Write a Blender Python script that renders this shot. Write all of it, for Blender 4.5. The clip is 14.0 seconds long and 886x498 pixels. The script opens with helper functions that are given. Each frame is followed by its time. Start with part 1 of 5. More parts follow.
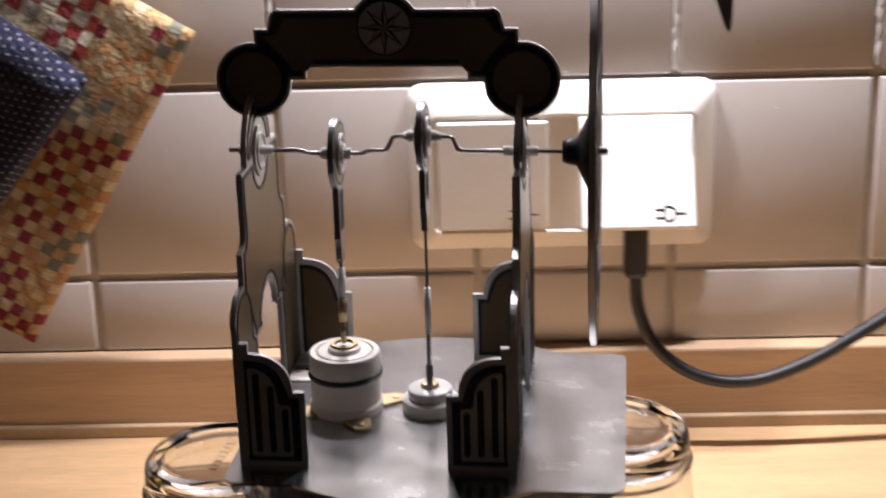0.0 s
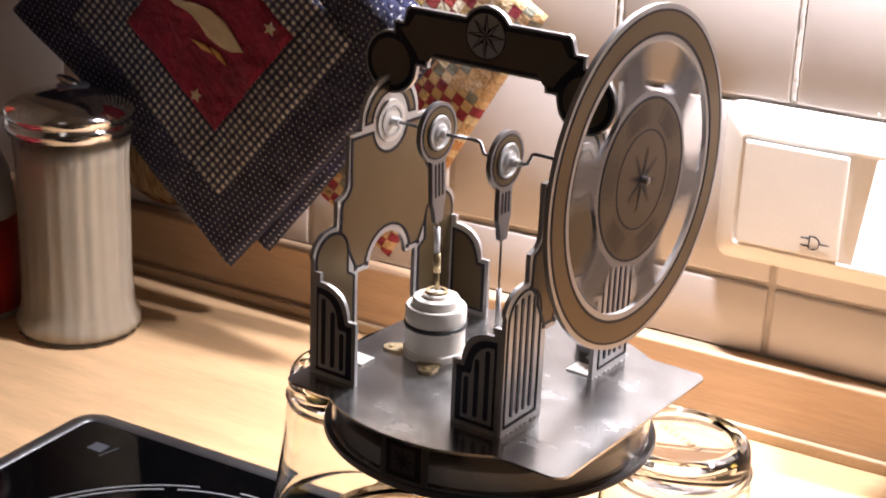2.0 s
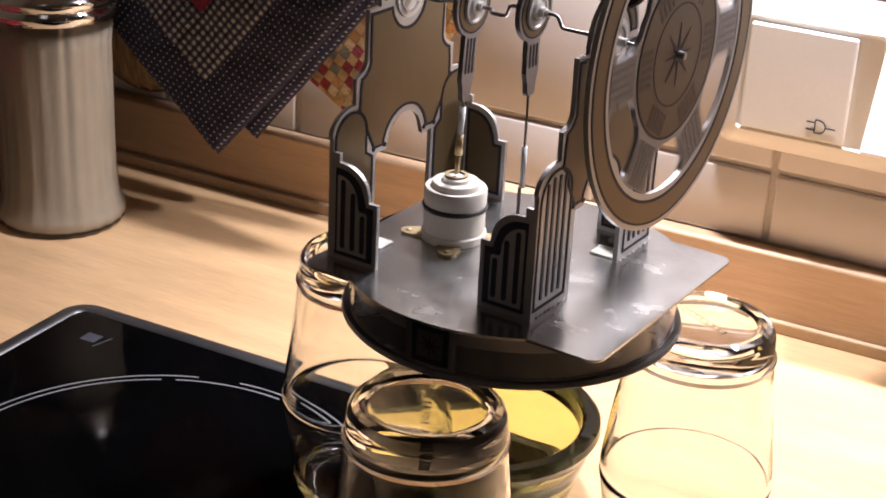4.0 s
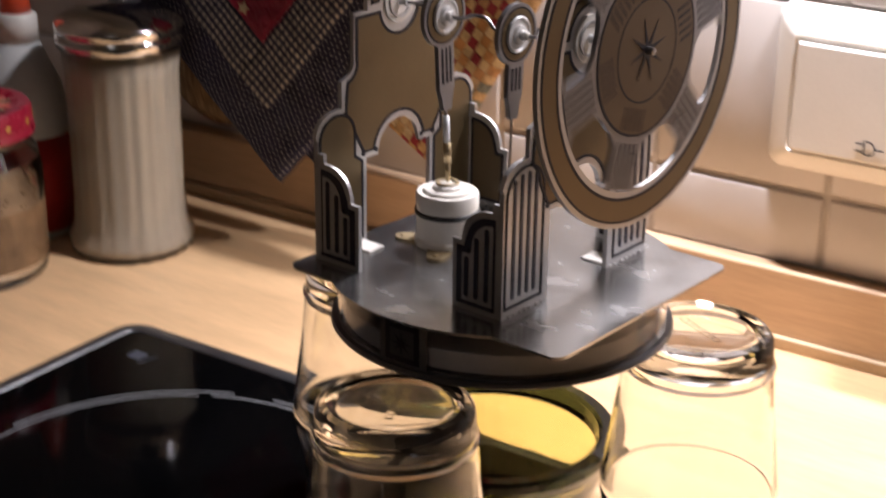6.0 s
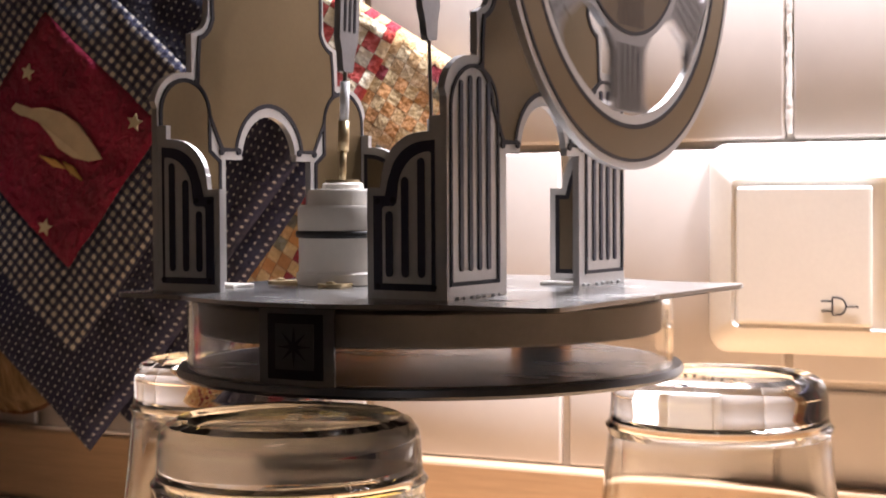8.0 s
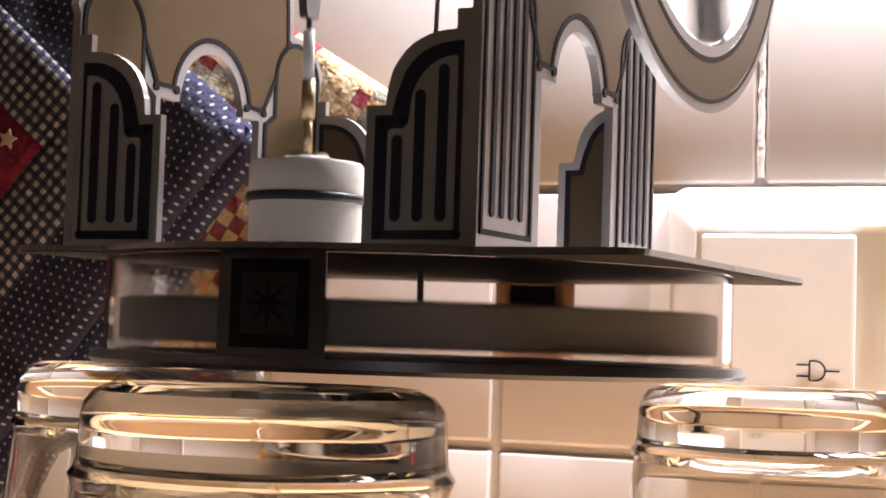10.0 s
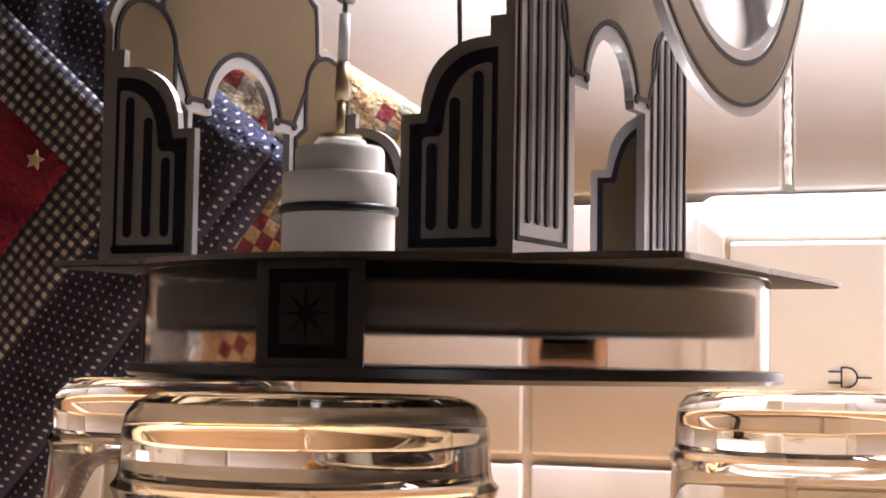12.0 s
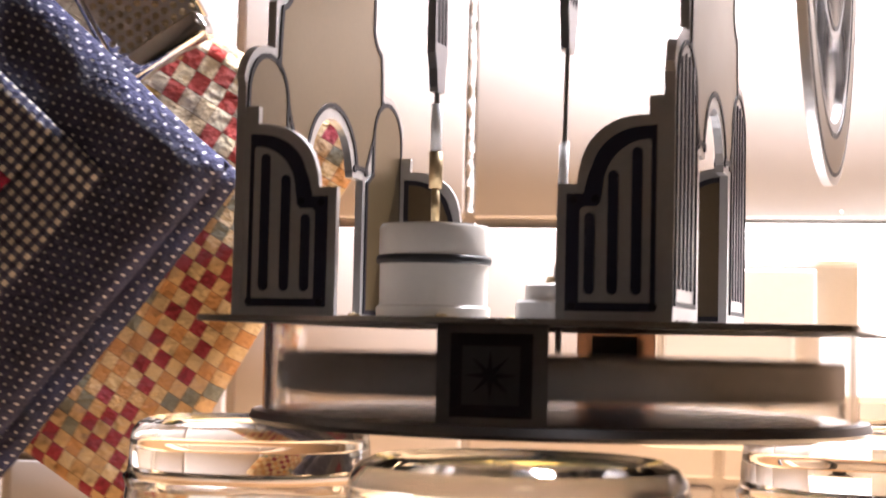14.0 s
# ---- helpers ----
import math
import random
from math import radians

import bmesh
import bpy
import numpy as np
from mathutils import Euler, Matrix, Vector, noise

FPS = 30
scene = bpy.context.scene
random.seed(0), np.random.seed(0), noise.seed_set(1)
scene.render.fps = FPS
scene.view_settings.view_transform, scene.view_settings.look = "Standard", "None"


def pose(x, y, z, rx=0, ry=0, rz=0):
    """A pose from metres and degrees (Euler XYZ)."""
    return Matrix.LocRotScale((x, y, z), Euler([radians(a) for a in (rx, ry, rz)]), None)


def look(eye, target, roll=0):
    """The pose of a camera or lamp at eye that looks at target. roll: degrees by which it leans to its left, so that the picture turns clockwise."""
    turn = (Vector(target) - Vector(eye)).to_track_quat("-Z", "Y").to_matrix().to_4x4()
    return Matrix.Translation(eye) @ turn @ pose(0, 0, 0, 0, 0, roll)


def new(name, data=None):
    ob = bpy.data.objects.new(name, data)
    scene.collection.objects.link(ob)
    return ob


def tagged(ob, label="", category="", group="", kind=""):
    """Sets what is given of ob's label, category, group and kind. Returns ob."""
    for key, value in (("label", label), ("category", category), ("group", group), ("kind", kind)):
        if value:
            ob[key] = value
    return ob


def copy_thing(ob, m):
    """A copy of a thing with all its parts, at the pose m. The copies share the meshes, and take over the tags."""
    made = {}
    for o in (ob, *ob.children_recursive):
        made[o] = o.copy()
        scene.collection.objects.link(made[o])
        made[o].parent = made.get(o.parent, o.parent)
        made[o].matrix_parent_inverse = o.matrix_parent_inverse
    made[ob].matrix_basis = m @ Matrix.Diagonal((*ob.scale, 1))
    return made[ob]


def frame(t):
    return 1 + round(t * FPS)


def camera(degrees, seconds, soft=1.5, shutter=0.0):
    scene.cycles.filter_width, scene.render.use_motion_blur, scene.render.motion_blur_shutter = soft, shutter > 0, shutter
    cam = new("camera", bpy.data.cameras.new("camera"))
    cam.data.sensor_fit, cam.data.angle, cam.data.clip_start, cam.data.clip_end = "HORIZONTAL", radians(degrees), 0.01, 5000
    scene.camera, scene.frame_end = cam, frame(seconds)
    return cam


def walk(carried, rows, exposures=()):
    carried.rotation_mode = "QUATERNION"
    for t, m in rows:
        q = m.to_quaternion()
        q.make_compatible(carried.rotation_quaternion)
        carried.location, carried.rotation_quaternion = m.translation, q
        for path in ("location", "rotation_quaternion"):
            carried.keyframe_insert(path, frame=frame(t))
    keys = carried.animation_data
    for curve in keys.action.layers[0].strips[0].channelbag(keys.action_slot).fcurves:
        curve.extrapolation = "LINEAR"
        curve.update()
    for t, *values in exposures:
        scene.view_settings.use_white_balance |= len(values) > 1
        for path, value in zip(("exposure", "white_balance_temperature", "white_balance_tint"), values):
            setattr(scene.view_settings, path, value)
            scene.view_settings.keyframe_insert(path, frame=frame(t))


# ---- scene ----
cam = camera(31.15, 14.0, soft=1.8, shutter=0.5)
PATH = [
    (0, (0.0014, -0.7821, 0.3714), (-0.0451, 1.1080, -0.2807), -1.66),
    (0.3, (0.0496, -0.7668, 0.3797), (-0.2237, 1.1042, -0.2721), -2.57),
    (0.5, (0.0990, -0.7632, 0.3832), (-0.3757, 1.0704, -0.2591), -2.10),
    (1, (0.2362, -0.7665, 0.3911), (-0.7131, 0.8870, -0.2129), -3.13),
    (1.5, (0.2491, -0.7905, 0.4006), (-0.7832, 0.8010, -0.2328), -1.21),
    (2, (0.2364, -0.7895, 0.4023), (-0.6796, 0.8464, -0.2941), 2.32),
    (2.5, (0.2246, -0.7849, 0.3985), (-0.6691, 0.8419, -0.3464), 2.39),
    (3, (0.2169, -0.7866, 0.3950), (-0.6471, 0.8390, -0.3867), 2.57),
    (3.5, (0.2094, -0.7903, 0.3920), (-0.6314, 0.8377, -0.4098), 2.58),
    (3.7, (0.2049, -0.7912, 0.3898), (-0.6189, 0.8420, -0.4188), 2.92),
    (5.8, (0.2561, -0.7730, 0.3868), (-0.7119, 0.7812, -0.4179), 2.49),
    (6, (0.2705, -0.7626, 0.3682), (-0.7665, 0.7803, -0.3695), 0.78),
    (6.5, (0.2754, -0.7410, 0.3354), (-0.8309, 0.8446, -0.1761), -0.50),
    (7, (0.2490, -0.7135, 0.2838), (-0.8059, 0.9417, -0.1001), -0.32),
    (7.5, (0.2119, -0.6949, 0.2258), (-0.7376, 1.0506, -0.0014), -0.10),
    (8, (0.1695, -0.6560, 0.1691), (-0.7322, 1.1279, 0.1032), -0.33),
    (8.2, (0.1545, -0.6394, 0.1624), (-0.7208, 1.1588, 0.1472), 0.00),
    (10.3, (0.1012, -0.5901, 0.1303), (-0.6128, 1.2734, 0.2635), 1.99),
    (10.5, (0.1014, -0.5907, 0.1305), (-0.6150, 1.2707, 0.2779), 1.98),
    (11, (0.1012, -0.5908, 0.1294), (-0.6249, 1.2672, 0.2738), 1.46),
    (11.5, (0.1008, -0.5909, 0.1293), (-0.6344, 1.2641, 0.2658), 1.16),
    (12, (0.0988, -0.5908, 0.1296), (-0.6421, 1.2621, 0.2631), 0.90),
    (12.5, (0.0984, -0.5924, 0.1305), (-0.6360, 1.2635, 0.2587), 0.96),
    (13, (0.0961, -0.6015, 0.1359), (-0.6267, 1.2598, 0.2506), 1.41),
    (13.2, (0.0917, -0.6137, 0.1477), (-0.6354, 1.2467, 0.2485), 0.58),
    (13.5, (0.0766, -0.6236, 0.1508), (-0.6303, 1.2448, 0.2478), 0.64),
    (13.8, (0.0545, -0.6242, 0.1478), (-0.5047, 1.2930, 0.2555), 0.83),
    (14, (0.0368, -0.6275, 0.1414), (-0.4223, 1.3154, 0.2603), 1.30),
]
walk(cam, [(t, look(eye, target, roll)) for t, eye, target, roll in PATH],
     exposures=[(0,-0.98),(0.6,-1.08),(1.0,-0.38),(1.2,-0.05),(1.5,0.12),(2,0.2),(2.5,0.06),(3,-0.12),(3.5,-0.2),(6,-0.3),(6.5,0.0),(7,0.25),(8.2,0.2),(10.5,0.18),(12.8,0.26),(13.2,0.45),(14,0.82)])

# ---- light ----
world = bpy.data.worlds.new("world")
scene.world = world
world.use_nodes = True
world.node_tree.nodes["Background"].inputs["Color"].default_value = (1.0, 0.86, 0.72, 1)
world.node_tree.nodes["Background"].inputs["Strength"].default_value = 0.012


def area_lamp(name, eye, target, sx, sy, watts, colour, spread=180):
    data = bpy.data.lights.new(name, "AREA")
    data.shape, data.size, data.size_y, data.energy, data.color = "RECTANGLE", sx, sy, watts, colour
    data.spread = radians(spread)
    ob = new(name, data)
    ob.matrix_world = look(eye, target)
    return ob


# two compact lamps under the wall cupboard, close to the tiles
for lamp_x in (-0.045, 0.15):
    area_lamp("strip_light", (lamp_x, -0.036, 0.56), (lamp_x, -0.040, 0), 0.07, 0.02, 3.0, (1.0, 0.955, 1.035), 114)
area_lamp("room_light", (0.3, -1.5, 1.45), (0.3, -1.45, 0), 0.35, 0.35, 0.68, (1.0, 0.93, 0.94))


# ---- materials ----
def node_mat(name):
    m = bpy.data.materials.new(name)
    m.use_nodes = True
    nt = m.node_tree
    return m, nt, nt.nodes["Principled BSDF"]


def add(nt, kind, **values):
    n = nt.nodes.new(kind)
    for k, v in values.items():
        n.inputs[k.replace("_", " ")].default_value = v
    return n


def ramp(nt, source, stops, constant=False):
    r = nt.nodes.new("ShaderNodeValToRGB")
    el = r.color_ramp.elements
    while len(el) < len(stops):
        el.new(0.5)
    for e, (p, c) in zip(el, stops):
        e.position, e.color = p, (*c, 1)
    if constant:
        r.color_ramp.interpolation = "CONSTANT"
    nt.links.new(source, r.inputs["Fac"])
    return r.outputs["Color"]


def math_node(nt, op, a, b=None, c=None):
    n = nt.nodes.new("ShaderNodeMath")
    n.operation = op
    for i, v in enumerate((a, b, c)):
        if v is None:
            continue
        if isinstance(v, (int, float)):
            n.inputs[i].default_value = v
        else:
            nt.links.new(v, n.inputs[i])
    return n.outputs[0]


def mix(nt, fac, a, b, blend="MIX"):
    n = nt.nodes.new("ShaderNodeMix")
    n.data_type, n.blend_type = "RGBA", blend
    for sock, v in ((n.inputs["Factor"], fac), (n.inputs["A"], a), (n.inputs["B"], b)):
        if isinstance(v, (int, float)):
            sock.default_value = v
        elif isinstance(v, tuple):
            sock.default_value = (*v, 1)
        else:
            nt.links.new(v, sock)
    return n.outputs["Result"]


def coords(nt, scale=(1, 1, 1)):
    c, m = nt.nodes.new("ShaderNodeTexCoord"), nt.nodes.new("ShaderNodeMapping")
    m.inputs["Scale"].default_value = scale
    nt.links.new(c.outputs["Object"], m.inputs["Vector"])
    return m.outputs["Vector"]


def noise_tex(nt, vec, scale, detail=4.0, rough=0.55):
    n = add(nt, "ShaderNodeTexNoise", Scale=scale, Detail=detail, Roughness=rough)
    nt.links.new(vec, n.inputs["Vector"])
    return n.outputs["Fac"]


def bump(nt, bsdf, height, strength, distance=0.001):
    b = add(nt, "ShaderNodeBump", Strength=strength, Distance=distance)
    nt.links.new(height, b.inputs["Height"])
    nt.links.new(b.outputs["Normal"], bsdf.inputs["Normal"])


def surface(name, colour, rough, metal=0.0, vary=0.12, big=25.0, fine=400.0, relief=0.1, stretch=(1, 1, 1), rvary=0.12):
    """Colour with broad and fine variation, uneven gloss and slight relief."""
    m, nt, b = node_mat(name)
    v = coords(nt, stretch)
    broad, grain = noise_tex(nt, v, big), noise_tex(nt, v, fine, 3)
    both = math_node(nt, "ADD", math_node(nt, "MULTIPLY", broad, 0.65), math_node(nt, "MULTIPLY", grain, 0.35))
    lo = tuple(max(0, c * (1 - 2 * vary)) for c in colour)
    hi = tuple(min(1, c * (1 + 1.4 * vary)) for c in colour)
    nt.links.new(ramp(nt, both, [(0.25, lo), (0.75, hi)]), b.inputs["Base Color"])
    r = math_node(nt, "MULTIPLY_ADD", broad, rvary * 2, max(0.02, rough - rvary))
    nt.links.new(r, b.inputs["Roughness"])
    b.inputs["Metallic"].default_value = metal
    if relief:
        bump(nt, b, grain, relief, 0.0004)
    return m


def glass(name, tint=(1, 1, 1), rough=0.0, ior=1.47, uneven=0.03):
    m, nt, b = node_mat(name)
    b.inputs["Base Color"].default_value = (*tint, 1)
    b.inputs["Transmission Weight"].default_value = 1
    b.inputs["IOR"].default_value = ior
    v = coords(nt)
    n = noise_tex(nt, v, 60, 3)
    nt.links.new(math_node(nt, "MULTIPLY_ADD", n, 0.04, rough), b.inputs["Roughness"])
    if uneven:
        bump(nt, b, noise_tex(nt, v, 35, 2), uneven, 0.001)
    return m


M_TILE = surface("tile_glaze", (0.60, 0.55, 0.515), 0.22, vary=0.03, big=9, fine=120, relief=0.04, rvary=0.06)
M_GROUT = surface("grout", (0.60, 0.54, 0.48), 0.9, vary=0.15, big=30, fine=900, relief=0.6)
M_GROUT_WHITE = surface("fresh_grout", (0.66, 0.62, 0.58), 0.9, vary=0.10, big=60, fine=500, relief=0.6)
M_WOOD = surface("beech", (0.63, 0.41, 0.22), 0.42, vary=0.13, big=7, fine=60, relief=0.08, stretch=(1.2, 9, 9))
M_UPSTAND = surface("upstand_wood", (0.56, 0.38, 0.235), 0.5, vary=0.14, big=5, fine=70, relief=0.08, stretch=(0.8, 12, 12))
M_SEAL = surface("seal_strip", (0.50, 0.36, 0.22), 0.5, vary=0.1)
M_PAINT = surface("wall_paint", (0.55, 0.48, 0.40), 0.9, vary=0.05)
M_PLASTIC = surface("white_plastic", (0.82, 0.78, 0.72), 0.32, vary=0.03, big=20, fine=500, relief=0.03, rvary=0.06)
M_BLACK = surface("black_rubber", (0.018, 0.018, 0.02), 0.45, vary=0.2, big=60, fine=600, relief=0.1)
M_INK = surface("dark_ink", (0.018, 0.016, 0.022), 0.45, vary=0.15)
M_INK.node_tree.nodes["Principled BSDF"].inputs["Specular IOR Level"].default_value = 0.2
M_NAVY_INK = surface("navy_ink", (0.012, 0.012, 0.030), 0.4, vary=0.15)
M_ALU = surface("brushed_aluminium", (0.48, 0.477, 0.47), 0.25, 1.0, vary=0.10, big=40, fine=300, relief=0.08, stretch=(1, 1.6, 1), rvary=0.10)
M_SILVER = surface("silver_card", (0.53, 0.525, 0.525), 0.36, 0.75, vary=0.06, big=40, fine=900, relief=0.05)
M_GOLD = surface("gold_card", (0.168, 0.119, 0.060), 0.30, 0.62, vary=0.06, big=30, fine=800, relief=0.0, rvary=0.06)
M_WHEEL = surface("wheel_foil", (0.30, 0.30, 0.315), 0.30, 0.8, vary=0.08, big=40, fine=900, relief=0.0, rvary=0.08)
M_GOLD_DARK = surface("bronze_card", (0.105, 0.070, 0.036), 0.40, 0.4, vary=0.08, big=30, fine=800, relief=0.05)
M_BRIDGE = surface("dark_bronze_card", (0.135, 0.103, 0.068), 0.42, 0.3, vary=0.1, big=30, fine=800, relief=0.05)
M_BRASS = surface("brass", (0.48, 0.38, 0.23), 0.45, 1.0, vary=0.1, big=80, fine=900, relief=0.05)
M_STEEL = surface("steel_wire", (0.34, 0.33, 0.33), 0.3, 1.0, vary=0.1)
M_CHROME = surface("chrome", (0.72, 0.70, 0.68), 0.10, 1.0, vary=0.04, big=60, rvary=0.04, relief=0.0)
M_WHITE = surface("white_nylon", (0.72, 0.68, 0.62), 0.38, vary=0.04, big=60, fine=600, relief=0.05)
M_FOAM = surface("displacer_foam", (0.44, 0.44, 0.46), 0.75, vary=0.12, big=50, fine=900, relief=0.3)
M_STICKER = surface("brown_sticker", (0.42, 0.27, 0.16), 0.7, vary=0.1)
thin = M_STICKER.node_tree.nodes.new("ShaderNodeBsdfTranslucent")
thin.inputs["Color"].default_value = (0.74, 0.54, 0.40, 1)
blend = M_STICKER.node_tree.nodes.new("ShaderNodeMixShader")
blend.inputs["Fac"].default_value = 0.5
for a, b in ((M_STICKER.node_tree.nodes["Principled BSDF"].outputs[0], blend.inputs[1]), (thin.outputs[0], blend.inputs[2]), (blend.outputs[0], M_STICKER.node_tree.nodes["Material Output"].inputs["Surface"])):
    M_STICKER.node_tree.links.new(a, b)
M_UNDER = surface("dark_matt_grey", (0.045, 0.045, 0.05), 0.6, vary=0.15)
M_BASE = surface("dark_aluminium", (0.20, 0.20, 0.21), 0.36, 0.9, vary=0.1, big=30, fine=700, relief=0.05)
M_CLEAR = glass("clear_plastic", (0.97, 0.95, 0.93), 0.01, 1.3, 0)
M_SLEEVE = glass("clear_sleeve", (0.97, 0.97, 0.97), 0.16, 1.14, 0)
M_SLEEVE.node_tree.nodes["Principled BSDF"].inputs["Transmission Weight"].default_value = 0.12
M_MILKY = surface("milky_nylon", (0.64, 0.62, 0.60), 0.3, vary=0.05, big=60, fine=600, relief=0.04)
M_GLASS = glass("tumbler_glass", (0.985, 0.985, 0.97), 0.0, 1.5, 0.006)
M_YELLOW = glass("yellow_green_glass", (0.74, 0.70, 0.30), 0.01)
M_OLIVE = glass("darkened_rim_glass", (0.05, 0.06, 0.02), 0.01)
M_HOB = surface("hob_glass", (0.0012, 0.0012, 0.0014), 0.07, vary=0.1, rvary=0.03, relief=0.0)
M_HOBRIM = surface("hob_rim", (0.17, 0.17, 0.175), 0.38, 0.9, vary=0.12, big=20, fine=700, relief=0.06)
M_HOBPRINT = surface("hob_print", (0.22, 0.225, 0.24), 0.5, vary=0.1)
M_FAINT = surface("faint_print", (0.045, 0.05, 0.065), 0.4, vary=0.1)
M_HOB.node_tree.nodes["Principled BSDF"].inputs["Specular IOR Level"].default_value = 0.12
M_SUGAR = surface("sugar", (0.60, 0.53, 0.42), 0.9, vary=0.06, big=60, fine=1500, relief=0.5)
M_SPICE = surface("brown_crumbs", (0.40, 0.24, 0.12), 0.9, vary=0.3, big=60, fine=700, relief=0.9)
M_REDCAP = surface("orange_red_plastic", (0.72, 0.085, 0.03), 0.35, vary=0.05)
M_BOTTLE = surface("milky_plastic", (0.55, 0.56, 0.55), 0.35, vary=0.05)
M_REDTIN = surface("red_label", (0.42, 0.022, 0.016), 0.5, vary=0.1)
M_TURNED = surface("turned_wood", (0.20, 0.085, 0.04), 0.55, vary=0.25, big=40, fine=300, relief=0.2)
M_BOWL = surface("glossy_brown_wood", (0.33, 0.22, 0.12), 0.25, vary=0.4, big=30, fine=120, relief=0.1, stretch=(4, 1, 0.6))
M_DARKSTEEL = surface("dark_steel", (0.10, 0.10, 0.11), 0.3, 0.9, vary=0.2)
M_RED = surface("red_cotton", (0.23, 0.005, 0.034), 0.95, vary=0.28, big=55, fine=2500, relief=0.5)
M_GOOSE = surface("cream_applique", (0.52, 0.42, 0.28), 0.95, vary=0.14, big=90, fine=2500, relief=0.5)
M_GOLDCLOTH = surface("ochre_applique", (0.50, 0.28, 0.08), 0.95, vary=0.15, big=90, fine=2500, relief=0.5)


def cloth_relief(nt, b):
    v = coords(nt)
    weave, crease = noise_tex(nt, v, 2200, 2), noise_tex(nt, v, 85, 3, 0.6)
    bump(nt, b, math_node(nt, "ADD", math_node(nt, "MULTIPLY", weave, 0.08), crease), 0.9, 0.010)
    b.inputs["Sheen Weight"].default_value = 0.03


def cloth_checker(name, cell, dark, light, mid):
    """Woven gingham: crossing dark and light yarn bands."""
    m, nt, b = node_mat(name)
    v = coords(nt)
    s = nt.nodes.new("ShaderNodeSeparateXYZ")
    nt.links.new(v, s.inputs[0])
    bands = []
    for axis in ("X", "Y"):
        w = math_node(nt, "FRACT", math_node(nt, "DIVIDE", s.outputs[axis], cell))
        bands.append(math_node(nt, "GREATER_THAN", w, 0.5))
    total = math_node(nt, "MULTIPLY", math_node(nt, "ADD", bands[0], bands[1]), 0.5)
    col = ramp(nt, total, [(0.0, dark), (0.34, mid), (0.75, light)], True)
    n = noise_tex(nt, v, 90)
    col = mix(nt, 0.35, col, ramp(nt, n, [(0.3, (0.25, 0.25, 0.25)), (0.7, (1, 1, 1))]), "MULTIPLY")
    nt.links.new(col, b.inputs["Base Color"])
    b.inputs["Roughness"].default_value = 0.95
    cloth_relief(nt, b)
    return m


def cloth_dots(name, cell, ground, dot, size):
    """Printed cotton with a staggered grid of small dots."""
    m, nt, b = node_mat(name)
    v = coords(nt, (1 / cell, 1 / cell, 1))
    s = nt.nodes.new("ShaderNodeSeparateXYZ")
    nt.links.new(v, s.inputs[0])
    row = math_node(nt, "FLOOR", s.outputs["Y"])
    shift = math_node(nt, "MULTIPLY", math_node(nt, "MODULO", row, 2.0), 0.5)
    fx = math_node(nt, "SUBTRACT", math_node(nt, "FRACT", math_node(nt, "ADD", s.outputs["X"], shift)), 0.5)
    fy = math_node(nt, "SUBTRACT", math_node(nt, "FRACT", s.outputs["Y"]), 0.5)
    d = math_node(nt, "SQRT", math_node(nt, "ADD", math_node(nt, "MULTIPLY", fx, fx), math_node(nt, "MULTIPLY", fy, fy)))
    inside = math_node(nt, "LESS_THAN", d, size)
    n = noise_tex(nt, coords(nt), 60)
    base = ramp(nt, n, [(0.3, tuple(c * 0.6 for c in ground)), (0.7, tuple(c * 1.35 for c in ground))])
    nt.links.new(mix(nt, inside, base, dot), b.inputs["Base Color"])
    b.inputs["Roughness"].default_value = 0.95
    cloth_relief(nt, b)
    return m


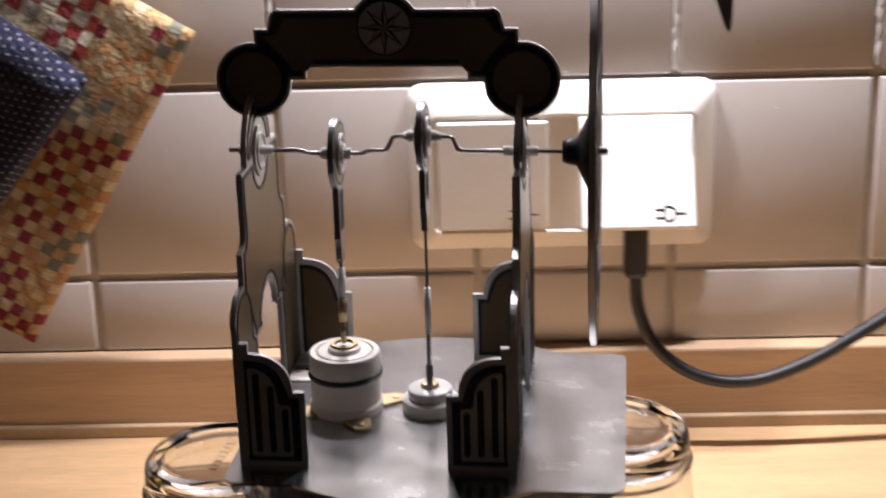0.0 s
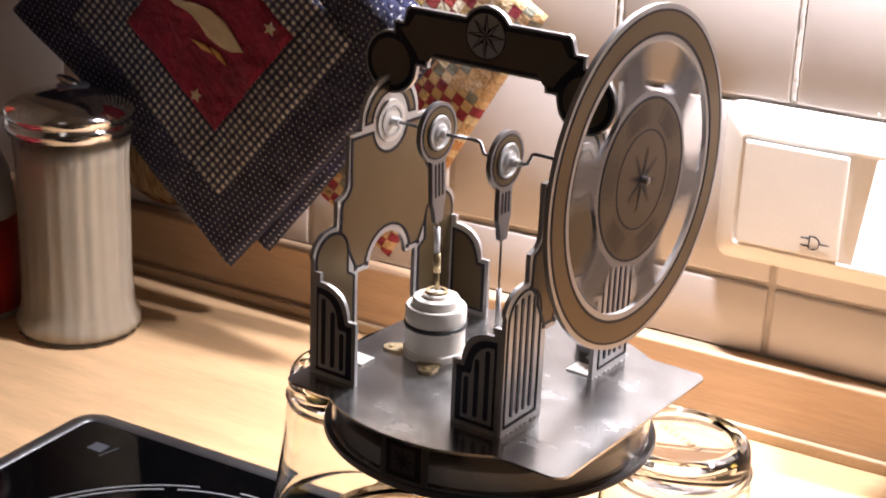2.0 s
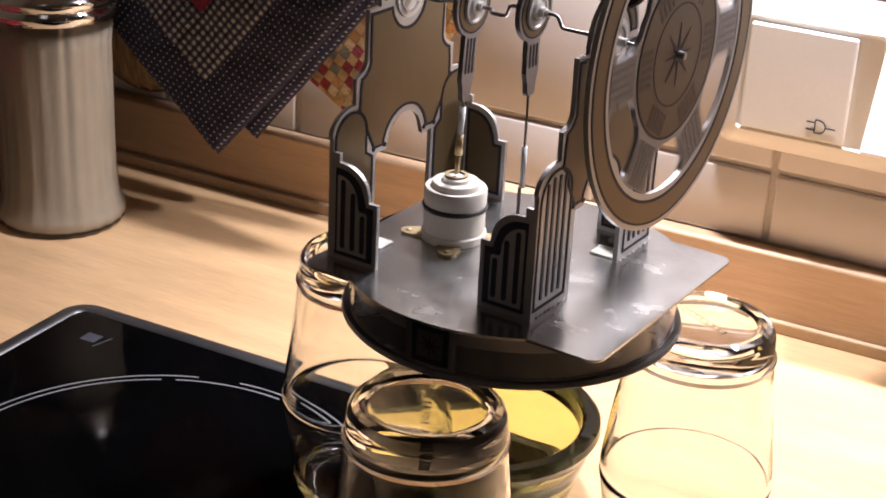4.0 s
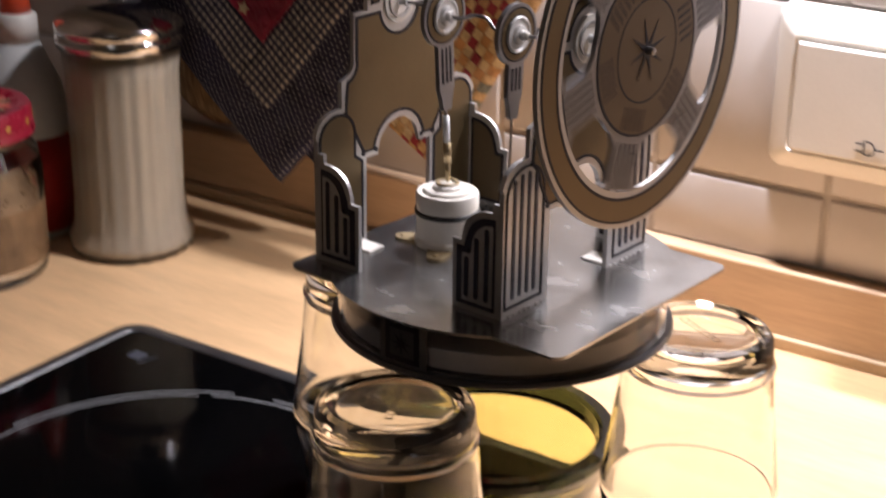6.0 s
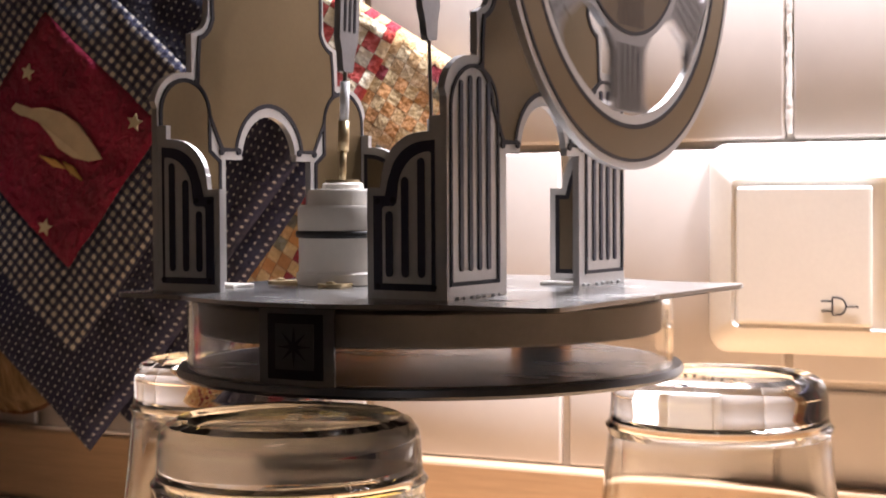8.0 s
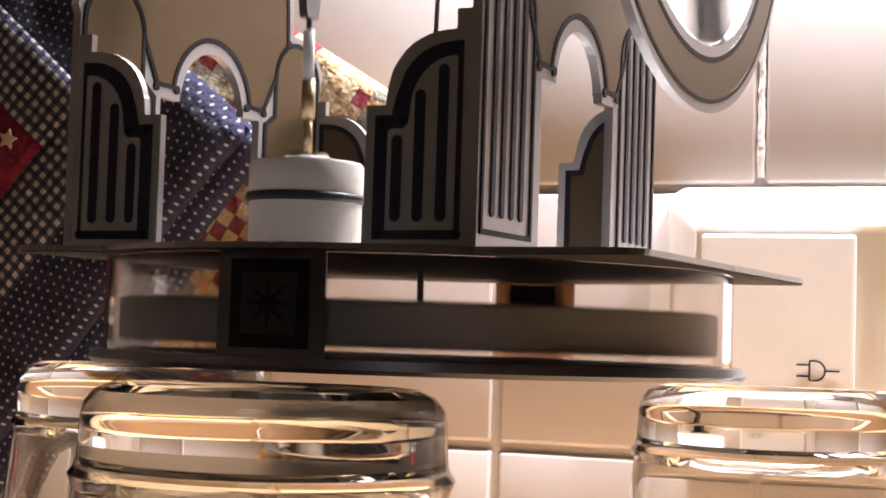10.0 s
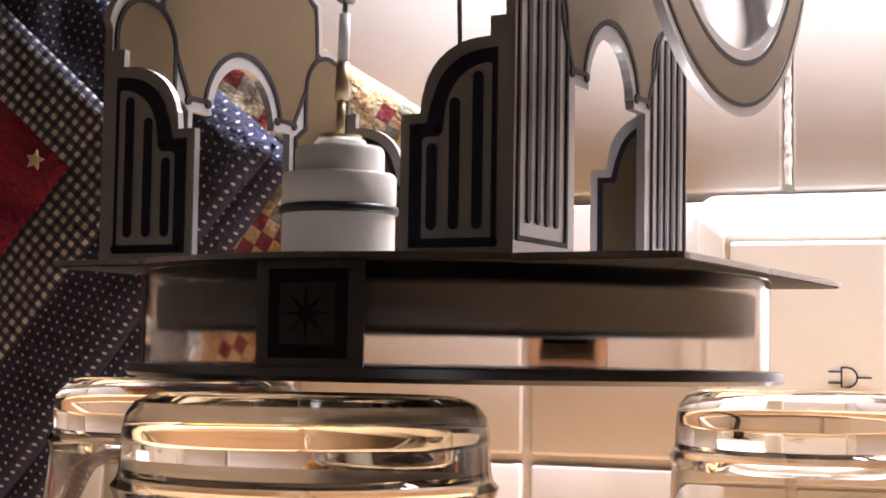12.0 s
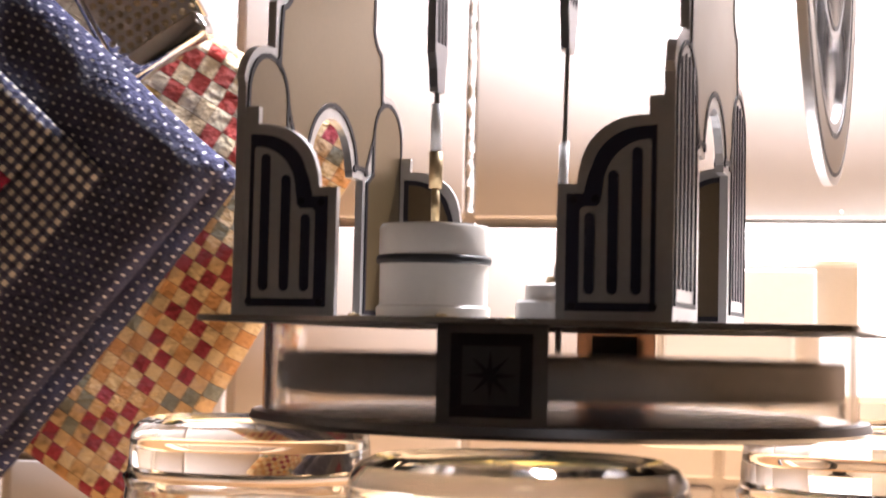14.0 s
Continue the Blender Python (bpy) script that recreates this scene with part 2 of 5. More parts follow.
def cloth_patches(name, cell, colours):
    """Patchwork print: small squares of random colours with dark seams."""
    m, nt, b = node_mat(name)
    v = coords(nt, (1 / cell, 1 / cell, 0))
    s = nt.nodes.new("ShaderNodeSeparateXYZ")
    nt.links.new(v, s.inputs[0])
    c = nt.nodes.new("ShaderNodeCombineXYZ")
    edges = []
    for i, axis in enumerate("XY"):
        nt.links.new(math_node(nt, "FLOOR", s.outputs[axis]), c.inputs[i])
        f = math_node(nt, "ABSOLUTE", math_node(nt, "SUBTRACT", math_node(nt, "FRACT", s.outputs[axis]), 0.5))
        edges.append(math_node(nt, "GREATER_THAN", f, 0.47))
    w = nt.nodes.new("ShaderNodeTexWhiteNoise")
    w.noise_dimensions = "2D"
    nt.links.new(c.outputs[0], w.inputs["Vector"])
    big = nt.nodes.new("ShaderNodeTexWhiteNoise")
    big.noise_dimensions = "2D"
    block = nt.nodes.new("ShaderNodeCombineXYZ")
    for i, axis in enumerate("XY"):
        nt.links.new(math_node(nt, "FLOOR", math_node(nt, "DIVIDE", s.outputs[axis], 4.0)), block.inputs[i])
    nt.links.new(block.outputs[0], big.inputs["Vector"])
    use = math_node(nt, "MULTIPLY", math_node(nt, "GREATER_THAN", w.outputs["Value"], 0.18), 0.85)
    mixed = math_node(nt, "ADD", math_node(nt, "MULTIPLY", w.outputs["Value"], math_node(nt, "SUBTRACT", 1.0, use)), math_node(nt, "MULTIPLY", big.outputs["Value"], use))
    parity = math_node(nt, "MODULO", math_node(nt, "ADD", math_node(nt, "FLOOR", s.outputs["X"]), math_node(nt, "FLOOR", s.outputs["Y"])), 2.0)
    pick = math_node(nt, "ADD", math_node(nt, "MULTIPLY", math_node(nt, "ABSOLUTE", parity), 0.5), math_node(nt, "MULTIPLY", mixed, 0.499))
    stops = [(i / len(colours), col) for i, col in enumerate(colours)]
    col = ramp(nt, pick, stops, True)
    n = noise_tex(nt, coords(nt), 350)
    col = mix(nt, 0.28, col, ramp(nt, n, [(0.3, (0.35, 0.3, 0.28)), (0.65, (1, 1, 1))]), "MULTIPLY")
    seam = math_node(nt, "MULTIPLY", math_node(nt, "MAXIMUM", edges[0], edges[1]), 0.6)
    nt.links.new(mix(nt, seam, col, (0.10, 0.05, 0.03)), b.inputs["Base Color"])
    b.inputs["Roughness"].default_value = 0.95
    cloth_relief(nt, b)
    return m


cloth_relief(M_RED.node_tree, M_RED.node_tree.nodes["Principled BSDF"])
M_GINGHAM = cloth_checker("blue_gingham", 0.0045, (0.012, 0.013, 0.042), (0.50, 0.46, 0.40), (0.060, 0.062, 0.10))
M_DOTS = cloth_dots("navy_dotted_cotton", 0.0037, (0.013, 0.014, 0.044), (0.33, 0.32, 0.34), 0.16)
M_PATCH = cloth_patches("red_and_tan_patchwork", 0.0063, [(0.55, 0.36, 0.17), (0.60, 0.43, 0.22), (0.56, 0.37, 0.19), (0.68, 0.54, 0.33), (0.58, 0.43, 0.23), (0.27, 0.02, 0.035), (0.50, 0.25, 0.09), (0.20, 0.20, 0.15), (0.55, 0.36, 0.17), (0.56, 0.28, 0.10)])
M_FRUIT = cloth_patches("cream_fruit_patchwork", 0.0078, [(0.72, 0.62, 0.42), (0.66, 0.50, 0.28), (0.74, 0.66, 0.50), (0.60, 0.28, 0.08), (0.25, 0.27, 0.22), (0.70, 0.58, 0.38), (0.62, 0.40, 0.12), (0.42, 0.05, 0.04), (0.30, 0.28, 0.24), (0.70, 0.60, 0.44)])
M_REDLID = surface("crimson_lacquer", (0.27, 0.010, 0.030), 0.28, vary=0.08, big=60, fine=500, relief=0.03)
M_BERRY = surface("salmon_print", (0.50, 0.11, 0.08), 0.35, vary=0.12, big=200)
M_LEAF = surface("leaf_print", (0.17, 0.19, 0.10), 0.35, vary=0.12, big=200)
M_FLOWER = surface("gold_print", (0.50, 0.30, 0.06), 0.4, vary=0.1, big=200)


# ---- mesh helpers ----
def part(name, bm, material, parent, label="", smooth=False):
    me = bpy.data.meshes.new(name)
    bmesh.ops.recalc_face_normals(bm, faces=bm.faces)
    if smooth:
        for f in bm.faces:
            f.smooth = True
    bm.to_mesh(me)
    bm.free()
    me.materials.append(material)
    ob = new(name, me)
    if parent is not None:
        ob.parent = parent
    if label:
        ob["label"] = label
    return ob


def soften(ob, angle=40):
    """Smooth faces with sharp creases kept."""
    for p in ob.data.polygons:
        p.use_smooth = True
    bm = bmesh.new()
    bm.from_mesh(ob.data)
    for e in bm.edges:
        if len(e.link_faces) == 2 and e.calc_face_angle() > radians(angle):
            e.smooth = False
    bm.to_mesh(ob.data)
    bm.free()
    return ob


def box(bm, x0, x1, y0, y1, z0, z1, bevel=0.0, seg=2):
    r = bmesh.ops.create_cube(bm, size=1, matrix=Matrix.LocRotScale(((x0 + x1) / 2, (y0 + y1) / 2, (z0 + z1) / 2), None, (x1 - x0, y1 - y0, z1 - z0)))
    if bevel:
        edges = {e for v in r["verts"] for e in v.link_edges}
        bmesh.ops.bevel(bm, geom=list(edges), offset=bevel, segments=seg, affect="EDGES", profile=0.5)
    return bm


def boxed(*a, **k):
    return box(bmesh.new(), *a, **k)


def lathe(bm, profile, seg=48, at=(0, 0, 0), axis="Z", ribs=0, rib=0.0):
    """Turn a profile of (radius, height) round an axis; closed where the radius is 0."""
    rings = []
    for r, h in profile:
        ring = []
        for i in range(seg if r > 1e-7 else 1):
            a = 2 * math.pi * i / seg
            rr = r * (1 + (rib * math.cos(ribs * a) if ribs else 0))
            p = (rr * math.cos(a), rr * math.sin(a), h)
            if axis == "X":
                p = (p[2], p[0], p[1])
            elif axis == "Y":
                p = (p[0], p[2], p[1])
            ring.append(bm.verts.new(Vector(p) + Vector(at)))
        rings.append(ring)
    for a, b in zip(rings, rings[1:]):
        for i in range(seg):
            j = (i + 1) % seg
            if len(a) == 1 and len(b) == 1:
                break
            if len(a) == 1:
                bm.faces.new((a[0], b[i], b[j]))
            elif len(b) == 1:
                bm.faces.new((a[i], a[j], b[0]))
            else:
                bm.faces.new((a[i], a[j], b[j], b[i]))
    return bm


def lathed(*a, **k):
    return lathe(bmesh.new(), *a, **k)


def tube(bm, points, radius, seg=8):
    """A round rod or cord along points, with closed ends."""
    pts = [Vector(p) for p in points]
    rings, side = [], None
    for i, p in enumerate(pts):
        d = (pts[min(i + 1, len(pts) - 1)] - pts[max(i - 1, 0)]).normalized()
        if side is None:
            side = d.orthogonal().normalized()
        side = (side - d * side.dot(d)).normalized()
        up = d.cross(side)
        rings.append([bm.verts.new(p + radius * (math.cos(2 * math.pi * k / seg) * side + math.sin(2 * math.pi * k / seg) * up)) for k in range(seg)])
    for a, b in zip(rings, rings[1:]):
        for k in range(seg):
            bm.faces.new((a[k], a[(k + 1) % seg], b[(k + 1) % seg], b[k]))
    bm.faces.new(rings[0])
    bm.faces.new(rings[-1])
    return bm


def tubed(*a, **k):
    return tube(bmesh.new(), *a, **k)


def slab(bm, outline, n0, n1, put):
    """A plate with a flat outline, from depth n0 to n1; put(a, b, n) gives the place."""
    lo = [bm.verts.new(put(a, b, n0)) for a, b in outline]
    hi = [bm.verts.new(put(a, b, n1)) for a, b in outline]
    bm.faces.new(lo)
    bm.faces.new(hi)
    for i in range(len(lo)):
        j = (i + 1) % len(lo)
        bm.faces.new((lo[i], lo[j], hi[j], hi[i]))
    return bm


def slabbed(*a):
    return slab(bmesh.new(), *a)


def arc(cx, cy, r, a0, a1, n=10, ry=None):
    ry = r if ry is None else ry
    return [(cx + r * math.cos(radians(a0 + (a1 - a0) * i / n)), cy + ry * math.sin(radians(a0 + (a1 - a0) * i / n))) for i in range(n + 1)]


def inset(outline, d):
    """The outline moved inwards by d."""
    area = sum(a[0] * b[1] - b[0] * a[1] for a, b in zip(outline, outline[1:] + outline[:1]))
    s = 1 if area > 0 else -1
    out, n = [], len(outline)
    for i in range(n):
        p, q, r = Vector(outline[i - 1]), Vector(outline[i]), Vector(outline[(i + 1) % n])
        e, f = (q - p), (r - q)
        if e.length < 1e-9 or f.length < 1e-9:
            continue
        e.normalize()
        f.normalize()
        ne, nf = Vector((-e.y, e.x)) * s, Vector((-f.y, f.x)) * s
        m = ne + nf
        k = max(0.35, 1 + ne.dot(nf))
        w = q + m * (d / k)
        out.append((w.x, w.y))
    return out


def band(bm, outline, width, n0, n1, put):
    """A raised line of that width that follows a closed outline inwards."""
    other = inset(outline, width)
    if len(other) != len(outline):
        return bm
    rows = [[bm.verts.new(put(a, b, n)) for a, b in o] for o, n in ((outline, n0), (outline, n1), (other, n1), (other, n0))]
    for a, b in zip(rows, rows[1:] + rows[:1]):
        for i in range(len(a)):
            j = (i + 1) % len(a)
            bm.faces.new((a[i], a[j], b[j], b[i]))
    return bm


def line(bm, pts, width, n0, n1, put):
    """A raised open line."""
    left, right = [], []
    for i, p in enumerate(pts):
        a, b = Vector(pts[max(i - 1, 0)]), Vector(pts[min(i + 1, len(pts) - 1)])
        d = (b - a).normalized()
        o = Vector((-d.y, d.x)) * width / 2
        left.append(tuple(Vector(p) + o))
        right.append(tuple(Vector(p) - o))
    return slab(bm, left + right[::-1], n0, n1, put)


def capsule(x, z0, z1, w):
    return arc(x, z1 - w / 2, w / 2, 0, 180, 6) + arc(x, z0 + w / 2, w / 2, 180, 360, 6)


# ---- kitchen corner ----
PITCH, JOINT, TILE_Z = 0.1005, 0.0032, 0.09
TOP_Z = 0.005                # height of the worktop
LEFT, RIGHT = -0.626, 2.2


def build_setting():
    wall = part("wall_north", boxed(LEFT - 0.1, RIGHT, 0.0, 0.1, -0.9, 1.6), M_GROUT, None)
    tagged(wall, "kitchen wall with cream square tiles and grey grout", "wall", kind="structure")
    side = part("wall_west", boxed(LEFT - 0.1, LEFT, -2.8, 0.0, -0.9, 1.6), M_GROUT, None)
    tagged(side, "tiled side wall of the kitchen corner", "wall", kind="structure")
    for name, b in (("wall_east", (RIGHT, RIGHT + 0.1, -2.8, 0.1, -0.9, 1.6)), ("wall_south", (LEFT - 0.1, RIGHT + 0.1, -2.9, -2.8, -0.9, 1.6))):
        tagged(part(name, boxed(*b), M_PAINT, None), "plain painted kitchen wall", "wall", kind="structure")
    tagged(part("ceiling", boxed(LEFT - 0.1, RIGHT + 0.1, -2.9, 0.1, 1.6, 1.7), M_PAINT, None), "plain painted ceiling", "ceiling", kind="structure")
    tagged(part("floor", boxed(LEFT - 0.1, RIGHT + 0.1, -2.9, 0.1, -1.0, -0.9), M_UPSTAND, None), "plain kitchen floor", "floor", kind="structure")
    top = part("worktop", boxed(LEFT, RIGHT, -0.62, -0.0005, -0.033, TOP_Z, bevel=0.003), M_WOOD, None)
    tagged(top, "light beech wood kitchen worktop", "worktop", kind="structure")
    up = part("upstand", boxed(LEFT, RIGHT, -0.0137, -0.0005, TOP_Z, 0.0485, bevel=0.0015), M_UPSTAND, None)
    tagged(up, "beech upstand board along the tiled wall", "upstand", kind="structure")
    part("seal_strip", boxed(LEFT, RIGHT, -0.0180, -0.0139, TOP_Z, TOP_Z + 0.007, bevel=0.001), M_SEAL, up)
    # one tile, shared by all
    half = (PITCH - JOINT) / 2
    bm = boxed(-half, half, -0.0025, 0.004, -half, half, bevel=0.0018, seg=3)
    first = part("tile", bm, M_TILE, wall, smooth=True)
    first.location = (-PITCH / 2, 0, TILE_Z + PITCH / 2)
    for i in range(-7, 6):
        for k in range(0, 5):
            if (i, k) == (-1, 0):
                continue
            t = new("tile", first.data)
            t.parent, t.location = wall, (i * PITCH + PITCH / 2, 0, TILE_Z + k * PITCH + PITCH / 2)
    low = (0.0490, TILE_Z - JOINT / 2)
    cut = None
    for i in range(-7, 6):
        if cut is None:
            cut = part("tile", boxed(-half, half, -0.0025, 0.004, low[0], low[1], bevel=0.0018, seg=3), M_TILE, wall, smooth=True)
            t = cut
        else:
            t = new("tile", cut.data)
            t.parent = wall
        t.location = (i * PITCH + PITCH / 2, 0, 0)
    bm = boxed(-0.004, 0.0025, -half, half, -half, half, bevel=0.0018, seg=3)
    sidetile = part("tile", bm, M_TILE, side, smooth=True)
    sidetile.location = (LEFT, -0.02 - half, TILE_Z + PITCH / 2)
    for i in range(0, 5):
        for k in range(-1, 5):
            if (i, k) == (0, 0):
                continue
            t = new("tile", sidetile.data)
            t.parent, t.location = side, (LEFT, -0.02 - half - i * PITCH, TILE_Z + k * PITCH + PITCH / 2)
    for i in (-1, 0, 1, 2):
        rng = random.Random(i)
        zs = [TILE_Z + PITCH + 0.004 + n * 0.0022 for n in range(90)]
        lo = [(i * PITCH - 0.0016 + rng.uniform(-0.0004, 0.0004), z) for z in zs]
        hi = [(i * PITCH + 0.0016 + rng.uniform(-0.0004, 0.0004), z) for z in zs]
        strip = bmesh.new()
        rows = []
        for (a, z), (b, z2) in zip(lo, hi):
            d = rng.uniform(-0.0003, 0.0003)
            rows.append([strip.verts.new(p) for p in ((a, -0.0006, z), (a + 0.0004, -0.0024 + d, z), (b - 0.0004, -0.0024 + d, z), (b, -0.0006, z))])
        for p, q in zip(rows, rows[1:]):
            for k in range(3):
                strip.faces.new((p[k], p[k + 1], q[k + 1], q[k]))
        part("grout_line", strip, M_GROUT_WHITE, wall, "crumbly white repaired grout line", smooth=True)


def build_specks():
    """Small white splashes on the glaze."""
    rng = random.Random(5)
    wall = bpy.data.objects["wall_north"]
    mesh = None
    for n in range(26):
        x, z = rng.uniform(0.02, 0.30), rng.uniform(0.12, 0.34)
        if -0.04 < x < 0.125 and 0.1 < z < 0.19:
            continue
        if mesh is None:
            s = part("speck", lathed([(0.0008, 0), (0.0006, -0.0003), (0, -0.0004)], 7, axis="Y"), M_GROUT_WHITE, wall, "white splash on the tiles")
            mesh = s.data
        else:
            s = new("speck", mesh)
            s.parent = wall
        s.location, s.scale = (x, -0.0049, z), (rng.uniform(0.5, 1.2), 1, rng.uniform(0.5, 1.0))


def build_socket():
    ob = new("wall_socket")
    ob.location = (0, 0, 0)
    tagged(ob, "white double wall socket with hinged square covers", "socket")
    put = lambda a, b, n: (a, -n, b)
    corner = lambda x0, x1, z0, z1, r: arc(x1 - r, z0 + r, r, 270, 360, 5) + arc(x1 - r, z1 - r, r, 0, 90, 5) + arc(x0 + r, z1 - r, r, 90, 180, 5) + arc(x0 + r, z0 + r, r, 180, 270, 5)
    bm = bmesh.new()
    rings = []
    outer, inner = (-0.0335, 0.1210, 0.1030, 0.1905), (-0.0205, 0.1090, 0.1150, 0.1745)
    for k, depth in ((0.0, 0.0030), (0.0, 0.0042), (0.12, 0.0066), (0.35, 0.0095), (0.65, 0.0118), (0.92, 0.0128), (1.0, 0.0113)):
        x0, x1, z0, z1 = (p + (q - p) * k for p, q in zip(outer, inner))
        rings.append([bm.verts.new(put(a, b, depth)) for a, b in corner(x0, x1, z0, z1, 0.008 - 0.005 * k)])
    for lo, hi in zip(rings, rings[1:]):
        for i in range(len(lo)):
            bm.faces.new((lo[i], lo[(i + 1) % len(lo)], hi[(i + 1) % len(lo)], hi[i]))
    bm.faces.new(rings[-1])
    soften(part("frame", bm, M_PLASTIC, ob), 50)
    lid = part("cover", boxed(-0.019, 0.0365, -0.0145, -0.0112, 0.1160, 0.1725, bevel=0.0012), M_PLASTIC, ob, "closed white socket cover")
    part("back_plate", boxed(0.0515, 0.1075, -0.0125, -0.0112, 0.1165, 0.1735, bevel=0.0005), M_PLASTIC, ob)
    # the second cover is lifted by the plug
    up = part("cover", boxed(0, 0.056, -0.0045, 0, -0.057, 0, bevel=0.0012), M_PLASTIC, ob, "open white socket cover resting on a plug")
    up.matrix_local = pose(0.0515, -0.0145, 0.1735, -28, 0, 0)
    for cover, m in ((lid, pose(0.0365 - 0.0135, -0.0147, 0.1165 + 0.0075)), (up, pose(0.056 - 0.0135, -0.0047, -0.057 + 0.0075))):
        bm = bmesh.new()
        put = lambda a, b, n: (a, -n, b)
        line(bm, [(-0.0065, 0.002), (-0.002, 0.002)], 0.0006, 0, 0.0002, put)
        line(bm, [(-0.0065, -0.002), (-0.002, -0.002)], 0.0006, 0, 0.0002, put)
        line(bm, [(-0.002, 0.0035)] + arc(0, 0, 0.0035, 90, -90, 8) + [(-0.002, -0.0035), (-0.002, 0.0035)], 0.0006, 0, 0.0002, put)
        line(bm, [(0.0035, 0), (0.0085, 0)], 0.0006, 0, 0.0002, put)
        mark = part("plug_mark", bm, M_INK, cover, "printed plug symbol")
        mark.matrix_local = m
    return ob


def build_plug():
    ob = new("power_plug")
    tagged(ob, "black power plug and cable in the wall socket", "plug")
    part("body", lathed([(0, 0), (0.015, 0), (0.017, 0.003), (0.017, 0.012), (0.015, 0.0175), (0, 0.0175)], 28, (0.0795, -0.031, 0.136), "Y"), M_BLACK, ob, smooth=True)
    part("strain_relief", boxed(0.0735, 0.0855, -0.033, -0.021, 0.094, 0.124, bevel=0.003), M_BLACK, ob)
    pts = [(0.0795, -0.029, 0.098), (0.0797, -0.029, 0.09), (0.081, -0.03, 0.078), (0.087, -0.032, 0.062), (0.098, -0.034, 0.05), (0.112, -0.036, 0.0425), (0.128, -0.037, 0.0395), (0.146, -0.037, 0.0415), (0.168, -0.036, 0.05), (0.188, -0.034, 0.061), (0.208, -0.032, 0.073), (0.23, -0.03, 0.085), (0.26, -0.03, 0.095), (0.32, -0.03, 0.1)]
    part("cable", tubed(smooth_path(pts, 4), 0.0033, 10), M_BLACK, ob, smooth=True)


def smooth_path(pts, n):
    out = []
    p = [Vector(q) for q in pts]
    for i in range(len(p) - 1):
        a, b, c, d = p[max(i - 1, 0)], p[i], p[i + 1], p[min(i + 2, len(p) - 1)]
        for k in range(n):
            t = k / n
            out.append(0.5 * (2 * b + (c - a) * t + (2 * a - 5 * b + 4 * c - d) * t * t + (3 * b - a - 3 * c + d) * t ** 3))
    return out + [p[-1]]


def build_hob():
    ob = new("hob")
    ob.location = (-0.166, -0.4446, TOP_Z)
    tagged(ob, "narrow black glass ceramic hob with metal rim", "hob")
    rim = bmesh.new()
    put = lambda a, b, n: (a, b, n)
    outer = [p for cx, cy, a in ((0.131, 0.231, 0), (-0.131, 0.231, 90), (-0.131, -0.161, 180), (0.131, -0.161, 270)) for p in arc(cx, cy, 0.017, a, a + 90, 8)]
    rows = [[rim.verts.new((a, b, z)) for a, b in inset(outer, d)] for d, z in ((0, 0.0002), (0.0006, 0.0030), (0.0028, 0.0047), (0.0075, 0.0052), (0.0100, 0.0050), (0.0112, 0.0036))]
    for p, q in zip(rows, rows[1:]):
        for i in range(len(p)):
            j = (i + 1) % len(p)
            rim.faces.new((p[i], p[j], q[j], q[i]))
    part("rim", rim, M_HOBRIM, ob, "satin grey metal rim", smooth=True)
    part("glass_top", slabbed(inset(outer, 0.0106), 0.0002, 0.0042, put), M_HOB, ob)
    for r, a0, a1 in ((0.098, 5, 82), (0.098, 86, 118), (0.098, 122, 200), (0.098, 205, 300), (0.102, 40, 100), (0.102, 112, 175)):
        part("zone_mark", line(bmesh.new(), arc(-0.004, 0.116, r, a0, a1, 30), 0.0009, 0.0042, 0.0044, put), M_HOBPRINT, ob)
    part("printed_mark", slabbed([(-0.117, 0.211), (-0.108, 0.211), (-0.108, 0.219), (-0.117, 0.219)], 0.0042, 0.0044, put), M_FAINT, ob, "faint grey printed mark")
    part("printed_mark", line(bmesh.new(), [(-0.106, 0.208), (-0.103, 0.220)], 0.0008, 0.0042, 0.0044, put), M_FAINT, ob, "faint grey printed mark")


build_setting()
build_specks()
build_socket()
build_plug()
build_hob()


